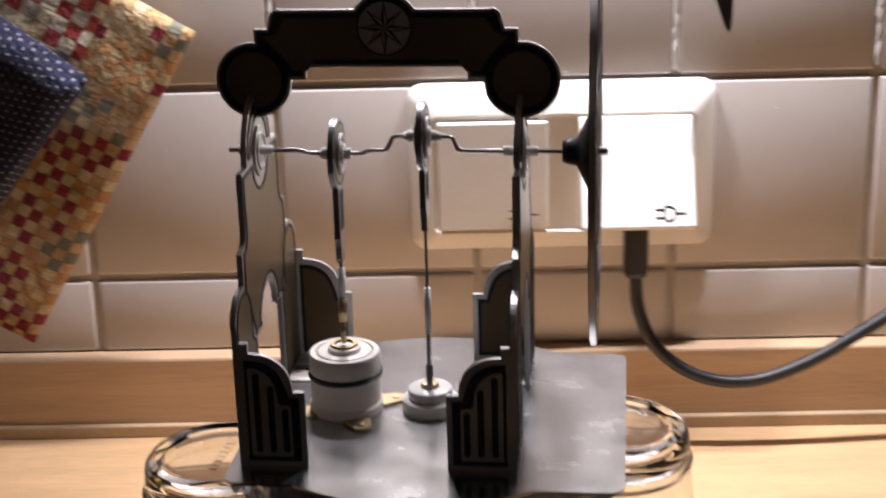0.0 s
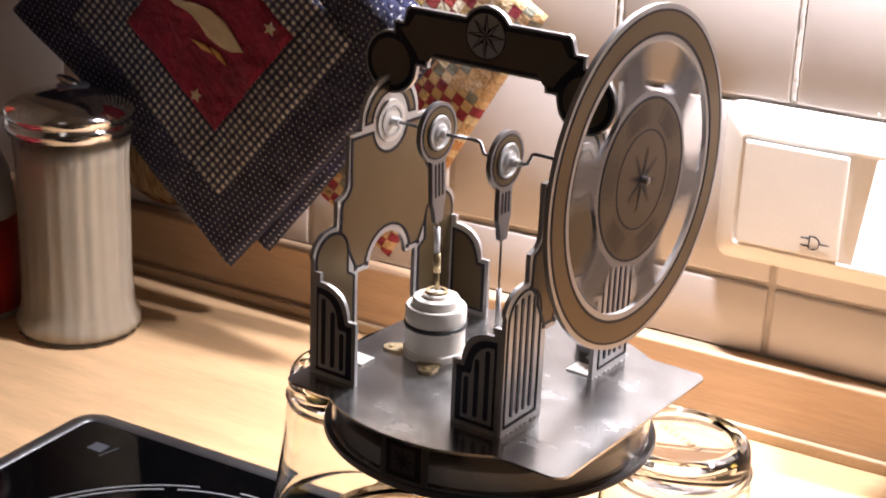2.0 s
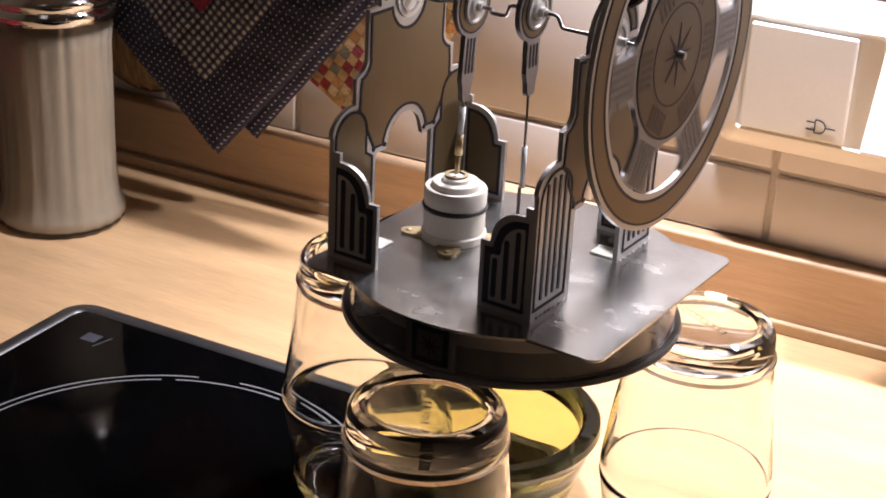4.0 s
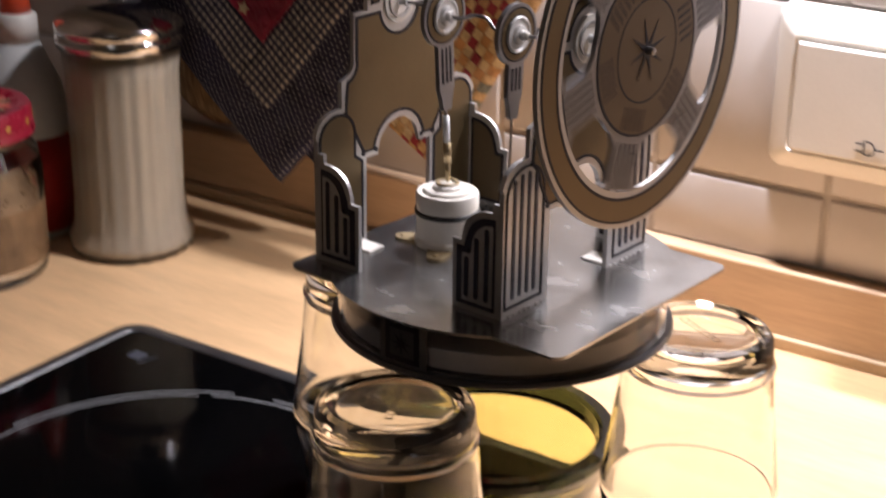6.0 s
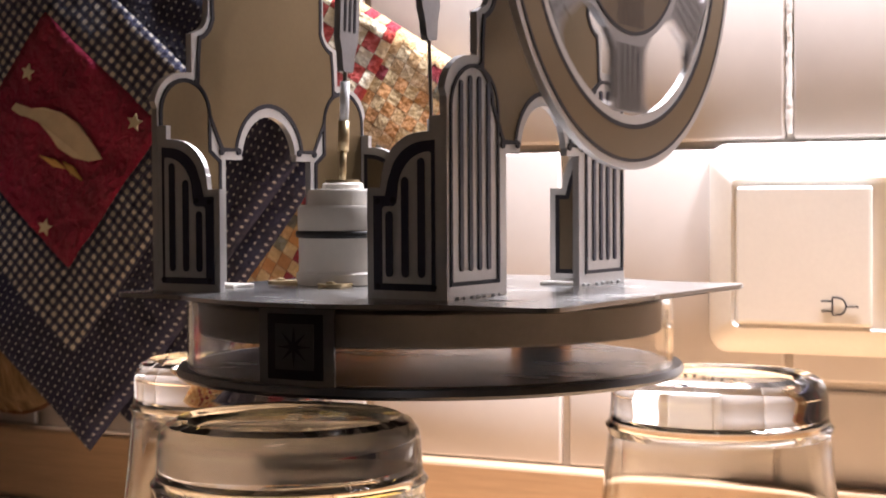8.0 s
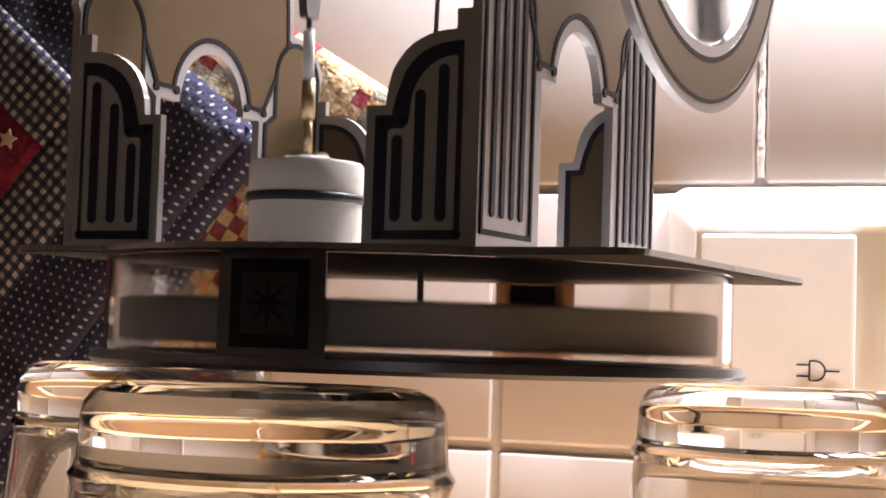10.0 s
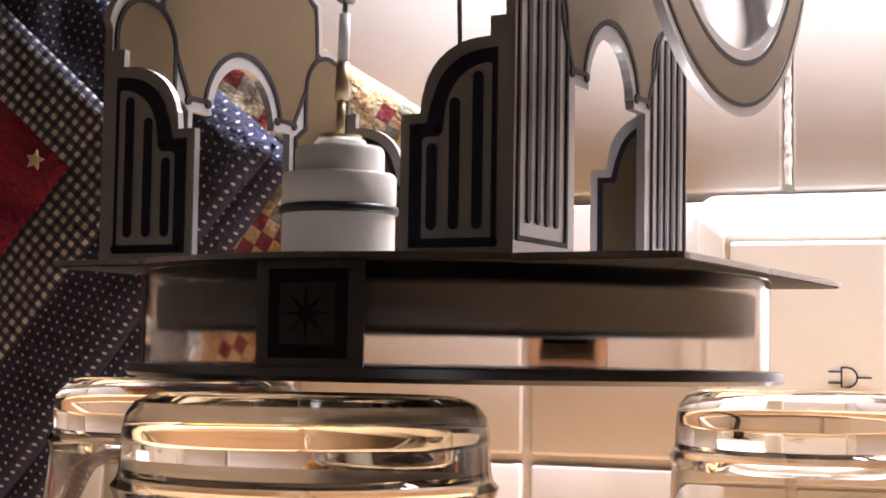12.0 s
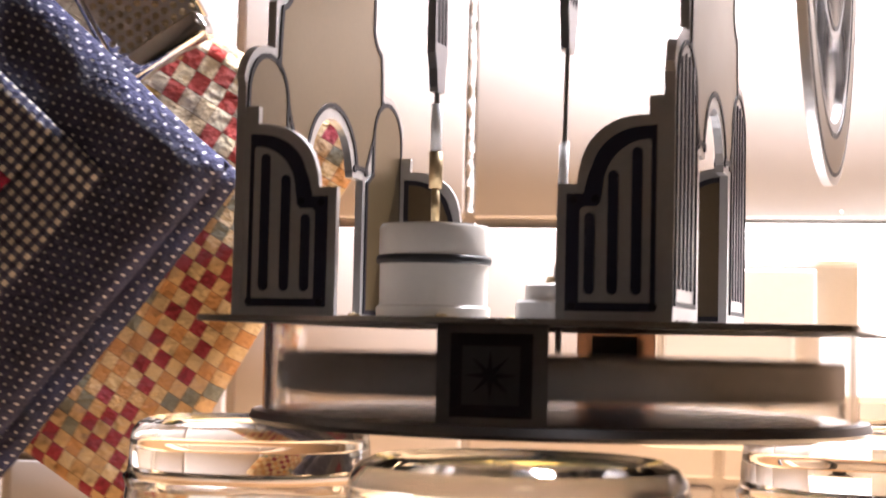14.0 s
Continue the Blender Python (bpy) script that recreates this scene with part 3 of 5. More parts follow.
# ---- tumblers and dish ----
def build_tumblers():
    """An upturned tumbler: thick base on top, wall widening to the mouth below."""
    H = 0.0674
    prof = [(0, H - 0.0012), (0.0185, H - 0.0012), (0.0203, H - 0.0016), (0.0213, H - 0.0002), (0.0235, H + 0.0006), (0.0258, H - 0.0004), (0.0272, H - 0.0022), (0.0277, H - 0.0045), (0.0280, H - 0.0105), (0.0284, H - 0.0118), (0.0292, H - 0.0128), (0.0284, H - 0.0150), (0.0287, H - 0.017), (0.0300, H - 0.030)]
    prof += [(0.0341, 0.004), (0.0344, 0.0015), (0.0342, 0.0), (0.0334, 0.0), (0.0331, 0.0015), (0.0329, 0.004)]
    prof += [(0.0289, H - 0.030), (0.0276, H - 0.018), (0.0270, H - 0.0140), (0.0262, H - 0.0118), (0.0245, H - 0.0108), (0, H - 0.0105)]
    first = new("tumbler")
    body = soften(part("glass_body", lathed(prof, 72), M_GLASS, first, smooth=True), 28)
    for i in range(7):
        part("embossed_bar", boxed(-0.0013, 0.0013, -0.0115 + i * 0.0035, -0.009 + i * 0.0035, H - 0.0013, H - 0.0007), M_GLASS, body)
    tagged(first, "clear glass tumbler standing upside down on another under the engine", "tumbler", "tumblers under the engine")
    JOIN, GAP = 0.0545, 0.0007
    for n, (x, y, floor_z, turn) in enumerate(((-0.010, -0.373, TOP_Z, 25), (0.0480, -0.258, TOP_Z, 60), (-0.091, -0.276, TOP_Z + 0.0045, -10))):
        upper = pose(x, y, JOIN + GAP, 0, 0, turn)
        if n == 0:
            first.matrix_world = upper
        else:
            copy_thing(first, upper)
        lower = copy_thing(first, pose(x, y, JOIN, 180, 0, turn + 40))
        lower.scale = (1, 1, (JOIN - floor_z) / (H + 0.0006))
        tagged(lower, "short clear glass tumbler standing upright below another tumbler")


def build_dish():
    ob = new("glass_dish")
    ob.location = (-0.054, -0.239, TOP_Z + 0.0002)
    tagged(ob, "yellow-green glass dish beneath the engine", "dish")
    prof = [(0, 0), (0.036, 0), (0.044, 0.004), (0.0520, 0.0285), (0.0455, 0.0285), (0.038, 0.010), (0.036, 0.0075), (0, 0.007)]
    soften(part("bowl", lathed(prof, 72), M_YELLOW, ob, "pale yellow glass bowl", smooth=True), 28)
    # separate rim; its dark tint imitates depth and dark reflections in thick glass
    rim = [(0.0455, 0.0287), (0.0521, 0.0287), (0.0545, 0.0330), (0.0540, 0.0362), (0.0525, 0.0375), (0.0478, 0.0375), (0.0462, 0.0362), (0.0455, 0.0287)]
    soften(part("rim", lathed(rim, 72), M_OLIVE, ob, "thick glass rim, tinted dark olive for its dark reflections", smooth=True), 35)


build_tumblers()
build_dish()


# ---- jars at the wall ----
def build_sugar():
    ob = new("sugar_dispenser")
    ob.location = (-0.4010, -0.1085, TOP_Z)
    ob.scale = (0.985, 0.985, 1.108)
    tagged(ob, "ribbed glass sugar dispenser with chrome lid, full of sugar", "sugar dispenser")
    H = 0.125
    outer = [(0, 0), (0.0355, 0), (0.0376, 0.002), (0.0383, 0.006), (0.0378, 0.0105), (0.0358, 0.0130), (0.0352, 0.0150), (0.0345, 0.018), (0.0337, 0.03), (0.0337, 0.10), (0.0350, 0.110), (0.0352, H)]
    inner = [(0.0315, H), (0.0310, 0.1135), (0, 0.1135)]
    soften(part("glass_body", lathed(outer + inner, 168, ribs=24, rib=0.014), M_GLASS, ob, smooth=True), 28)
    part("sugar_filling", lathed([(0, 0.003), (0.0340, 0.003), (0.0360, 0.005), (0.0358, 0.0095), (0.0342, 0.0135), (0.0334, 0.018), (0.0326, 0.03), (0.0326, 0.100), (0.0324, 0.109), (0.015, 0.112), (0, 0.110)], 120, ribs=24, rib=0.008), M_SUGAR, ob, "white sugar", smooth=True)
    lid = part("lid", lathed([(0.0358, H - 0.010), (0.0382, H - 0.0095), (0.0386, H - 0.006), (0.0382, H - 0.0035), (0.0372, H - 0.003), (0.0372, H - 0.0022), (0.0384, H - 0.0018), (0.0386, H + 0.002), (0.0378, H + 0.0032), (0.034, H + 0.0058), (0.028, H + 0.0085), (0.018, H + 0.0105), (0, H + 0.0112)], 72), M_CHROME, ob, "polished chrome lid", smooth=True)
    # no opening here: a dark disc on the dome paints the recess's shade
    part("pour_hole", lathed([(0, 0), (0.0105, 0), (0.0100, 0.0007), (0, 0.0009)], 28, (-0.008, 0.012, H + 0.0102)), M_DARKSTEEL, lid, "dark disc in place of the shaded pouring recess", smooth=True)
    flap = lathed([(0, 0), (0.0075, 0), (0.0082, 0.0008), (0.0075, 0.0016), (0, 0.0022)], 28)
    bmesh.ops.scale(flap, vec=(0.95, 0.62, 0.9), verts=flap.verts)
    bmesh.ops.transform(flap, matrix=pose(-0.0125, 0.012, H + 0.0122, 0, 14, 10), verts=flap.verts)
    part("flap", flap, M_CHROME, lid, "tilted chrome pouring flap", smooth=True)


def build_jam_jar():
    ob = new("storage_jar")
    ob.location = (-0.4450, -0.1940, TOP_Z)
    ob.scale = (1.03, 1.03, 0.99)
    tagged(ob, "glass jar with red printed lid, half full of brown crumbs", "jar")
    outer = [(0, 0), (0.037, 0), (0.041, 0.004), (0.042, 0.012), (0.042, 0.065), (0.040, 0.076), (0.036, 0.082), (0.036, 0.096)]
    inner = [(0.034, 0.096), (0.034, 0.082), (0.0395, 0.072), (0.0397, 0.012), (0.036, 0.005), (0, 0.004)]
    soften(part("glass_body", lathed(outer + inner, 64), M_GLASS, ob, smooth=True), 28)
    part("filling", lathed([(0, 0.0045), (0.035, 0.0055), (0.0402, 0.012), (0.0402, 0.046), (0.02, 0.052), (0, 0.049)], 48), M_SPICE, ob, "brown crumbs")
    crumbs, rng = bmesh.new(), random.Random(3)
    for i in range(120):
        a, z = rng.uniform(0, 6.283), 0.047 + 0.026 * rng.random() ** 2
        r = rng.uniform(0.0005, 0.0017)
        R = min(0.0388, 0.0388 - max(0, z - 0.068) * 0.5) - r
        bmesh.ops.create_icosphere(crumbs, subdivisions=1, radius=r, matrix=pose(R * math.cos(a), R * math.sin(a), z))
    part("crumbs", crumbs, M_SPICE, ob, "crumbs sticking to the glass")
    lid = part("lid", lathed([(0.0375, 0.0865), (0.0395, 0.087), (0.0395, 0.089), (0.0385, 0.090), (0.0385, 0.101), (0.037, 0.1035), (0.032, 0.1035), (0.030, 0.1025), (0, 0.1025)], 56), M_REDLID, ob, "crimson lid printed with fruit and leaves", smooth=True)
    soften(lid, 35)
    rng = random.Random(8)
    flat = lambda a, b, n: (a, b, n)
    for i in range(9):
        a = 2 * math.pi * i / 9 + rng.uniform(-0.1, 0.1)
        x, y, w = 0.0235 * math.cos(a), 0.0235 * math.sin(a), rng.uniform(0.0036, 0.0048)
        part("printed_fruit", slabbed(arc(x, y, w, 0, 345, 14), 0.10245, 0.1027, flat), M_BERRY, lid, "salmon-red printed fruit")
        b = a + 0.33
        pts = [(r * math.cos(b + q), r * math.sin(b + q)) for r, q in ((0.0185, -0.18), (0.0215, -0.06), (0.0245, 0.04), (0.0275, 0.03))]
        part("printed_leaf", line(bmesh.new(), pts, 0.0030, 0.1025, 0.1029, flat), M_LEAF, lid, "grey-green printed leaf")
    for i in range(14):
        a = 2 * math.pi * i / 14
        m = pose(0.0385 * math.cos(a), 0.0385 * math.sin(a), 0.0955) @ Matrix.Rotation(a, 4, "Z")
        petals = [((0.0024 if k % 2 else 0.0013) * math.cos(k * math.pi / 5), (0.0024 if k % 2 else 0.0013) * math.sin(k * math.pi / 5)) for k in range(10)]
        part("printed_flower", slabbed(petals, -0.0002, 0.0003, lambda u, v, n: m @ Vector((n, u, v))), M_FLOWER, lid, "small gold printed flower")


def build_glue():
    ob = new("glue_bottle")
    ob.location = (-0.4700, -0.1260, TOP_Z)
    tagged(ob, "milky plastic glue bottle with orange-red tip", "bottle")
    part("body", lathed([(0, 0), (0.024, 0), (0.027, 0.003), (0.027, 0.075), (0.024, 0.095), (0.0125, 0.122), (0, 0.122)], 40), M_BOTTLE, ob, smooth=True)
    part("paper_label", lathed([(0.0271, 0.006), (0.0274, 0.006), (0.0274, 0.066), (0.0271, 0.066), (0.0271, 0.006)], 40), M_REDTIN, ob, "red label", smooth=True)
    part("collar", lathed([(0, 0.122), (0.0125, 0.122), (0.0125, 0.138), (0.010, 0.140), (0, 0.140)], 32), M_WHITE, ob, "white collar", smooth=True)
    part("tip", lathed([(0, 0.140), (0.0092, 0.140), (0.0085, 0.15), (0.006, 0.163), (0.0035, 0.171), (0, 0.172)], 28), M_REDCAP, ob, "orange-red tip", smooth=True)


build_sugar()
build_jam_jar()
build_glue()


# ---- cloths on the wall ----
def pad(bm, half, thick, seed, n=64, r=0.010, wave=0.004):
    """A soft square pad, wavy, thinner at its edges."""
    noise_at = lambda x, y: noise.noise(Vector((x * 14 + seed, y * 14, seed * 3.1))) + 0.30 * noise.noise(Vector((x * 52 + seed, y * 44, seed)))
    grid = {}
    for side in (0, 1):
        for i in range(n + 1):
            for j in range(n + 1):
                x, y = -half + 2 * half * i / n, -half + 2 * half * j / n
                e = min(half - abs(x), half - abs(y)) / r
                puff = math.sqrt(max(0.0, 1 - (1 - min(1, e)) ** 2))
                z = (thick / 2 * puff + 0.0002) * (1 if side else -1) + wave * noise_at(x, y)
                if (i in (0, n) or j in (0, n)) and side:
                    grid[side, i, j] = grid[0, i, j]
                    continue
                grid[side, i, j] = bm.verts.new((x, y, z))
    for side in (0, 1):
        for i in range(n):
            for j in range(n):
                bm.faces.new([grid[side, i + a, j + b] for a, b in ((0, 0), (1, 0), (1, 1), (0, 1))])
    return bm, noise_at


def draped(bm, x0, x1, y0, y1, z, thick, noise_at, wave, n=24, outline=None):
    """A thin cloth piece that follows the pad under it."""
    nx, ny = max(2, int(n * (x1 - x0) / 0.1)), max(2, int(n * (y1 - y0) / 0.1))
    rows = []
    for lift in (z, z + thick):
        rows.append([[bm.verts.new((x0 + (x1 - x0) * i / nx, y0 + (y1 - y0) * j / ny, lift + wave * noise_at(x0 + (x1 - x0) * i / nx, y0 + (y1 - y0) * j / ny) + (0.0008 * noise.noise(Vector((i * 0.7, j * 0.7, lift * 90))) if lift > z else 0))) for j in range(ny + 1)] for i in range(nx + 1)])
    lo, hi = rows
    for i in range(nx):
        for j in range(ny):
            bm.faces.new((hi[i][j], hi[i + 1][j], hi[i + 1][j + 1], hi[i][j + 1]))
    border = [(i, 0) for i in range(nx)] + [(nx, j) for j in range(ny)] + [(i, ny) for i in range(nx, 0, -1)] + [(0, j) for j in range(ny, 0, -1)]
    for (a, b), (c, d) in zip(border, border[1:] + border[:1]):
        bm.faces.new((lo[a][b], lo[c][d], hi[c][d], hi[a][b]))
    return bm


def flat_piece(outline, z, thick, noise_at, wave):
    bm = bmesh.new()
    return slab(bm, outline, 0, thick, lambda a, b, n: (a, b, z + n + wave * noise_at(a, b)))


def build_goose_potholder(name, m, applique, label):
    ob = new(name)
    ob.matrix_world = m
    tagged(ob, label, "potholder", "potholders on the wall")
    W, half = 0.0045, (0.104 if applique else 0.096)
    bm, na = pad(bmesh.new(), half, 0.013, 2.0 if applique else 7.0, wave=W)
    part("pad", bm, M_DOTS, ob, "navy cotton with white dots", smooth=True)
    loop = [(half - 0.004 + 0.012 * math.sin(a) * 0.7 + 0.010 * (1 - math.cos(a)), half - 0.004 - 0.012 * math.sin(a) * 0.7 + 0.010 * (1 - math.cos(a)), 0) for a in [2 * math.pi * i / 20 for i in range(21)]]
    part("hanging_loop", tubed(loop, 0.0016, 6), M_DOTS, ob, smooth=True)
    if not applique:
        return ob
    g0, g1 = 0.0425, 0.0705
    for k, (x0, x1, y0, y1) in enumerate(((-g1, g1, g0, g1), (-g1, g1, -g1, -g0), (-g1, -g0, -g0, g0), (g0, g1, -g0, g0))):
        part("gingham_strip", draped(bmesh.new(), x0, x1, y0, y1, 0.0064, 0.0014, na, W), M_GINGHAM, ob, "blue and cream gingham", smooth=True)
    red = part("centre_patch", draped(bmesh.new(), -g0, g0, -g0, g0, 0.0066, 0.0014, na, W), M_RED, ob, "crimson cotton centre", smooth=True)
    # goose shape in upright axes, turned into the pad's axes
    c, s = math.cos(radians(-45)), math.sin(radians(-45))
    turn = lambda pts: [(x * c - y * s, x * s + y * c) for x, y in pts]
    body = [(-0.024, 0.017), (-0.021, 0.0195), (-0.017, 0.018), (-0.012, 0.016), (-0.004, 0.0155), (0.006, 0.012), (0.014, 0.006), (0.020, -0.002), (0.026, -0.011), (0.018, -0.0115), (0.009, -0.009), (0.001, -0.004), (-0.003, 0.003), (-0.008, 0.009), (-0.014, 0.012), (-0.019, 0.0135)]
    part("goose_shape", flat_piece(turn(body), 0.0088, 0.0009, na, W), M_GOOSE, ob, "cream bird-shaped patch")
    for pts in ([(-0.011, -0.006), (-0.002, -0.009), (0.004, -0.014), (-0.004, -0.012)], [(0.002, -0.010), (0.008, -0.013), (0.013, -0.020), (0.006, -0.016)]):
        part("foot_shape", flat_piece(turn(pts), 0.0088, 0.0008, na, W), M_GOLDCLOTH, ob, "ochre foot-shaped patch")
    for cx, cy in ((-0.012, 0.033), (0.046, 0.004), (-0.012, -0.040)):
        star = [(cx + (0.0042 if i % 2 == 0 else 0.002) * math.cos(i * math.pi / 5), cy + (0.0042 if i % 2 == 0 else 0.002) * math.sin(i * math.pi / 5)) for i in range(10)]
        part("star_patch", flat_piece(turn(star), 0.0088, 0.0007, na, W), M_GOOSE, ob, "small cream star patch")
    # one corner is pulled out of square
    for piece in ob.children:
        for v in piece.data.vertices:
            k = max(0, (half - v.co.x) / (2 * half)) * max(0, (half + v.co.y) / (2 * half))
            v.co.x -= 0.0095 * k ** 3
            v.co.y += 0.0095 * k ** 3
    return ob


def facing(x, y, z, roll, lean=0, turn=0):
    """A pad that faces away from the wall, turned in its plane by roll degrees."""
    return pose(x, y, z, 0, 0, turn) @ pose(0, 0, 0, 90 + lean, 0, 0) @ pose(0, 0, 0, 0, 0, roll)


build_goose_potholder("potholder", facing(-0.327, -0.064, 0.1965, 49, 0, 0), True, "navy dotted quilted potholder with gingham border and red goose patch")
build_goose_potholder("potholder", facing(-0.318, -0.0435, 0.191, 51, 0, 2), False, "navy dotted quilted potholder hanging behind another")


def build_patch_potholder():
    ob = new("potholder")
    ob.matrix_world = facing(-0.263, -0.022, 0.191, -31, 0, 0)
    tagged(ob, "tan and red patchwork quilted potholder with fruit print", "potholder", "potholders on the wall")
    W, half = 0.002, 0.094
    bm, na = pad(bmesh.new(), half, 0.010, 11.0, wave=W)
    part("pad", bm, M_PATCH, ob, smooth=True)
    part("fruit_band", draped(bmesh.new(), -half + 0.003, half - 0.042, half - 0.050, half - 0.003, 0.0052, 0.001, na, W), M_FRUIT, ob, "cream band with fruit print", smooth=True)
    return ob


build_patch_potholder()


def build_hanging_tools():
    bowl = new("wooden_bowl")
    bowl.location = (-0.415, -0.006, 0.106)
    tagged(bowl, "glossy brown wooden bowl hanging on the wall behind the potholder", "bowl")
    shell = part("shell", lathed([(0, -0.020), (0.022, -0.0195), (0.040, -0.014), (0.049, -0.004), (0.051, 0.0), (0.048, 0.0), (0.038, -0.010), (0, -0.016)], 56, axis="Y"), M_BOWL, bowl, smooth=True)
    part("rim_bead", tubed([(0.050 * math.cos(a), -0.001, 0.050 * math.sin(a)) for a in [2 * math.pi * i / 48 for i in range(49)]], 0.0016, 8), M_TURNED, shell, smooth=True)
    spoon = new("wooden_spoon")
    spoon.location = (-0.503, -0.020, 0.212)
    tagged(spoon, "dark reddish wooden spoon head hanging from a metal clip", "spoon")
    part("head", lathed([(0, -0.006), (0.012, -0.0055), (0.0185, -0.002), (0.0195, 0.0), (0.0185, 0.002), (0.012, 0.005), (0, 0.0055)], 40, axis="Y"), M_TURNED, spoon, smooth=True)
    part("clip", tubed([(0.003, 0, 0.018), (0.003, -0.003, 0.026), (0.003, 0, 0.034), (0.003, 0.002, 0.05)], 0.0022, 8), M_CHROME, spoon, "metal clip", smooth=True)
    part("handle", boxed(0.004, 0.020, 0.004, 0.010, 0.008, 0.075, bevel=0.002), M_GOOSE, spoon, "pale handle")
    knife = new("knife")
    knife.matrix_world = pose(0.1225, -0.028, 0.2175, 0, 0, 0)
    tagged(knife, "dark pointed metal blade hanging tip down at the wall", "knife")
    outline = [(0, 0), (0.0012, 0.004), (0.0016, 0.018), (-0.002, 0.045), (-0.010, 0.09), (-0.017, 0.09), (-0.0125, 0.045), (-0.0062, 0.015), (-0.002, 0.003)]
    part("blade", slabbed(outline, -0.0009, 0.0009, lambda a, b, n: (a, n, b)), M_DARKSTEEL, knife)
    part("edge", line(bmesh.new(), [(0.0, 0.001), (-0.0045, 0.012), (-0.0105, 0.042), (-0.0155, 0.088)], 0.0009, 0.0010, 0.0013, lambda a, b, n: (a, -n, b)), M_CHROME, knife, "bright edge")
    grater = new("grater")
    grater.matrix_world = pose(-0.2085, -0.048, 0.252, 0, -31, 0)
    tagged(grater, "small metal hand grater hanging between the potholders", "grater")
    sheet = part("grating_sheet", boxed(-0.024, 0.015, -0.0008, 0.0008, 0.006, 0.13, bevel=0.0003, seg=1), M_CHROME, grater)
    bumps = bmesh.new()
    for i in range(9):
        for k in range(26):
            lathe(bumps, [(0.0016, 0), (0.0009, -0.0014), (0, -0.0016)], 6, (-0.0215 + i * 0.0042 + (k % 2) * 0.0021, -0.0008, 0.010 + k * 0.0045), "Y")
    part("teeth", bumps, M_BRASS, sheet, "rows of small raised teeth")
    part("end_cap", boxed(-0.026, 0.017, -0.006, 0.005, 0.0, 0.012, bevel=0.004, seg=3), M_CHROME, grater, "rounded shiny end cap", smooth=True)
    for x in (-0.0255, 0.0165):
        part("side_rail", tubed([(x, 0, 0.008), (x, 0, 0.13)], 0.0018, 8), M_CHROME, grater, smooth=True)


build_hanging_tools()


# ---- the engine ----
MM = 0.001
TX, WY = 42.7, 44.7          # tower planes and wing planes, in millimetres
AXLE = 90.2                  # height of the crankshaft over the deck
RING_X = 11.5                # middle of the displacer chamber
PERIOD, TOP, LEAD = 0.565, 0.186, 0.275    # seconds a turn, when the piston is highest, and the displacer's lead
R_POWER, R_DISP = 4.2, 4.6   # crank throws
X_POWER, X_DISP, X_WHEEL = -17.2, 11.3, 66.3

engine = new("stirling_engine")
engine.matrix_world = pose(-0.0275, -0.2928, 0.1460, 0, 0, -5.51)
tagged(engine, "silver and gold low-temperature Stirling engine running on upturned tumblers", "model engine")


def tower_outline():
    half = [(18.5, 0), (WY, 0), (WY, 45.5)] + arc(34.5, 45.5, 11.2, 0, 80, 8, 9.6)[1:] + [(31.6, 55.3), (31.6, 65.2)]
    half += arc(30.6, 71.5, 5.6, 270, 190, 6)[1:] + [(25.0, 73.0), (25.0, 89.3), (17.6, 89.3), (17.6, 91.5)]
    half += arc(0, 91.0, 17.6, 2, 88, 12)
    top = half + [(-a, b) for a, b in reversed(half)]
    opening = [(-18.5, 33.2), (-11.9, 33.2), (-11.9, 35)] + arc(0, 33.5, 11.6, 172, 8, 16) + [(11.9, 35), (11.9, 33.2), (18.5, 33.2)]
    return top + opening


def wing_outline(s):
    pts = [(TX - 0.9, 0), (21.9, 0), (21.9, 25.2), (25.6, 25.2), (26.0, 28.5)] + arc(37.5, 27.5, 11.4, 172, 92, 9, 10.2) + [(38.9, 37.8), (38.9, 41.2), (TX - 0.9, 41.2)]
    return [(s * a, b) for a, b in pts]


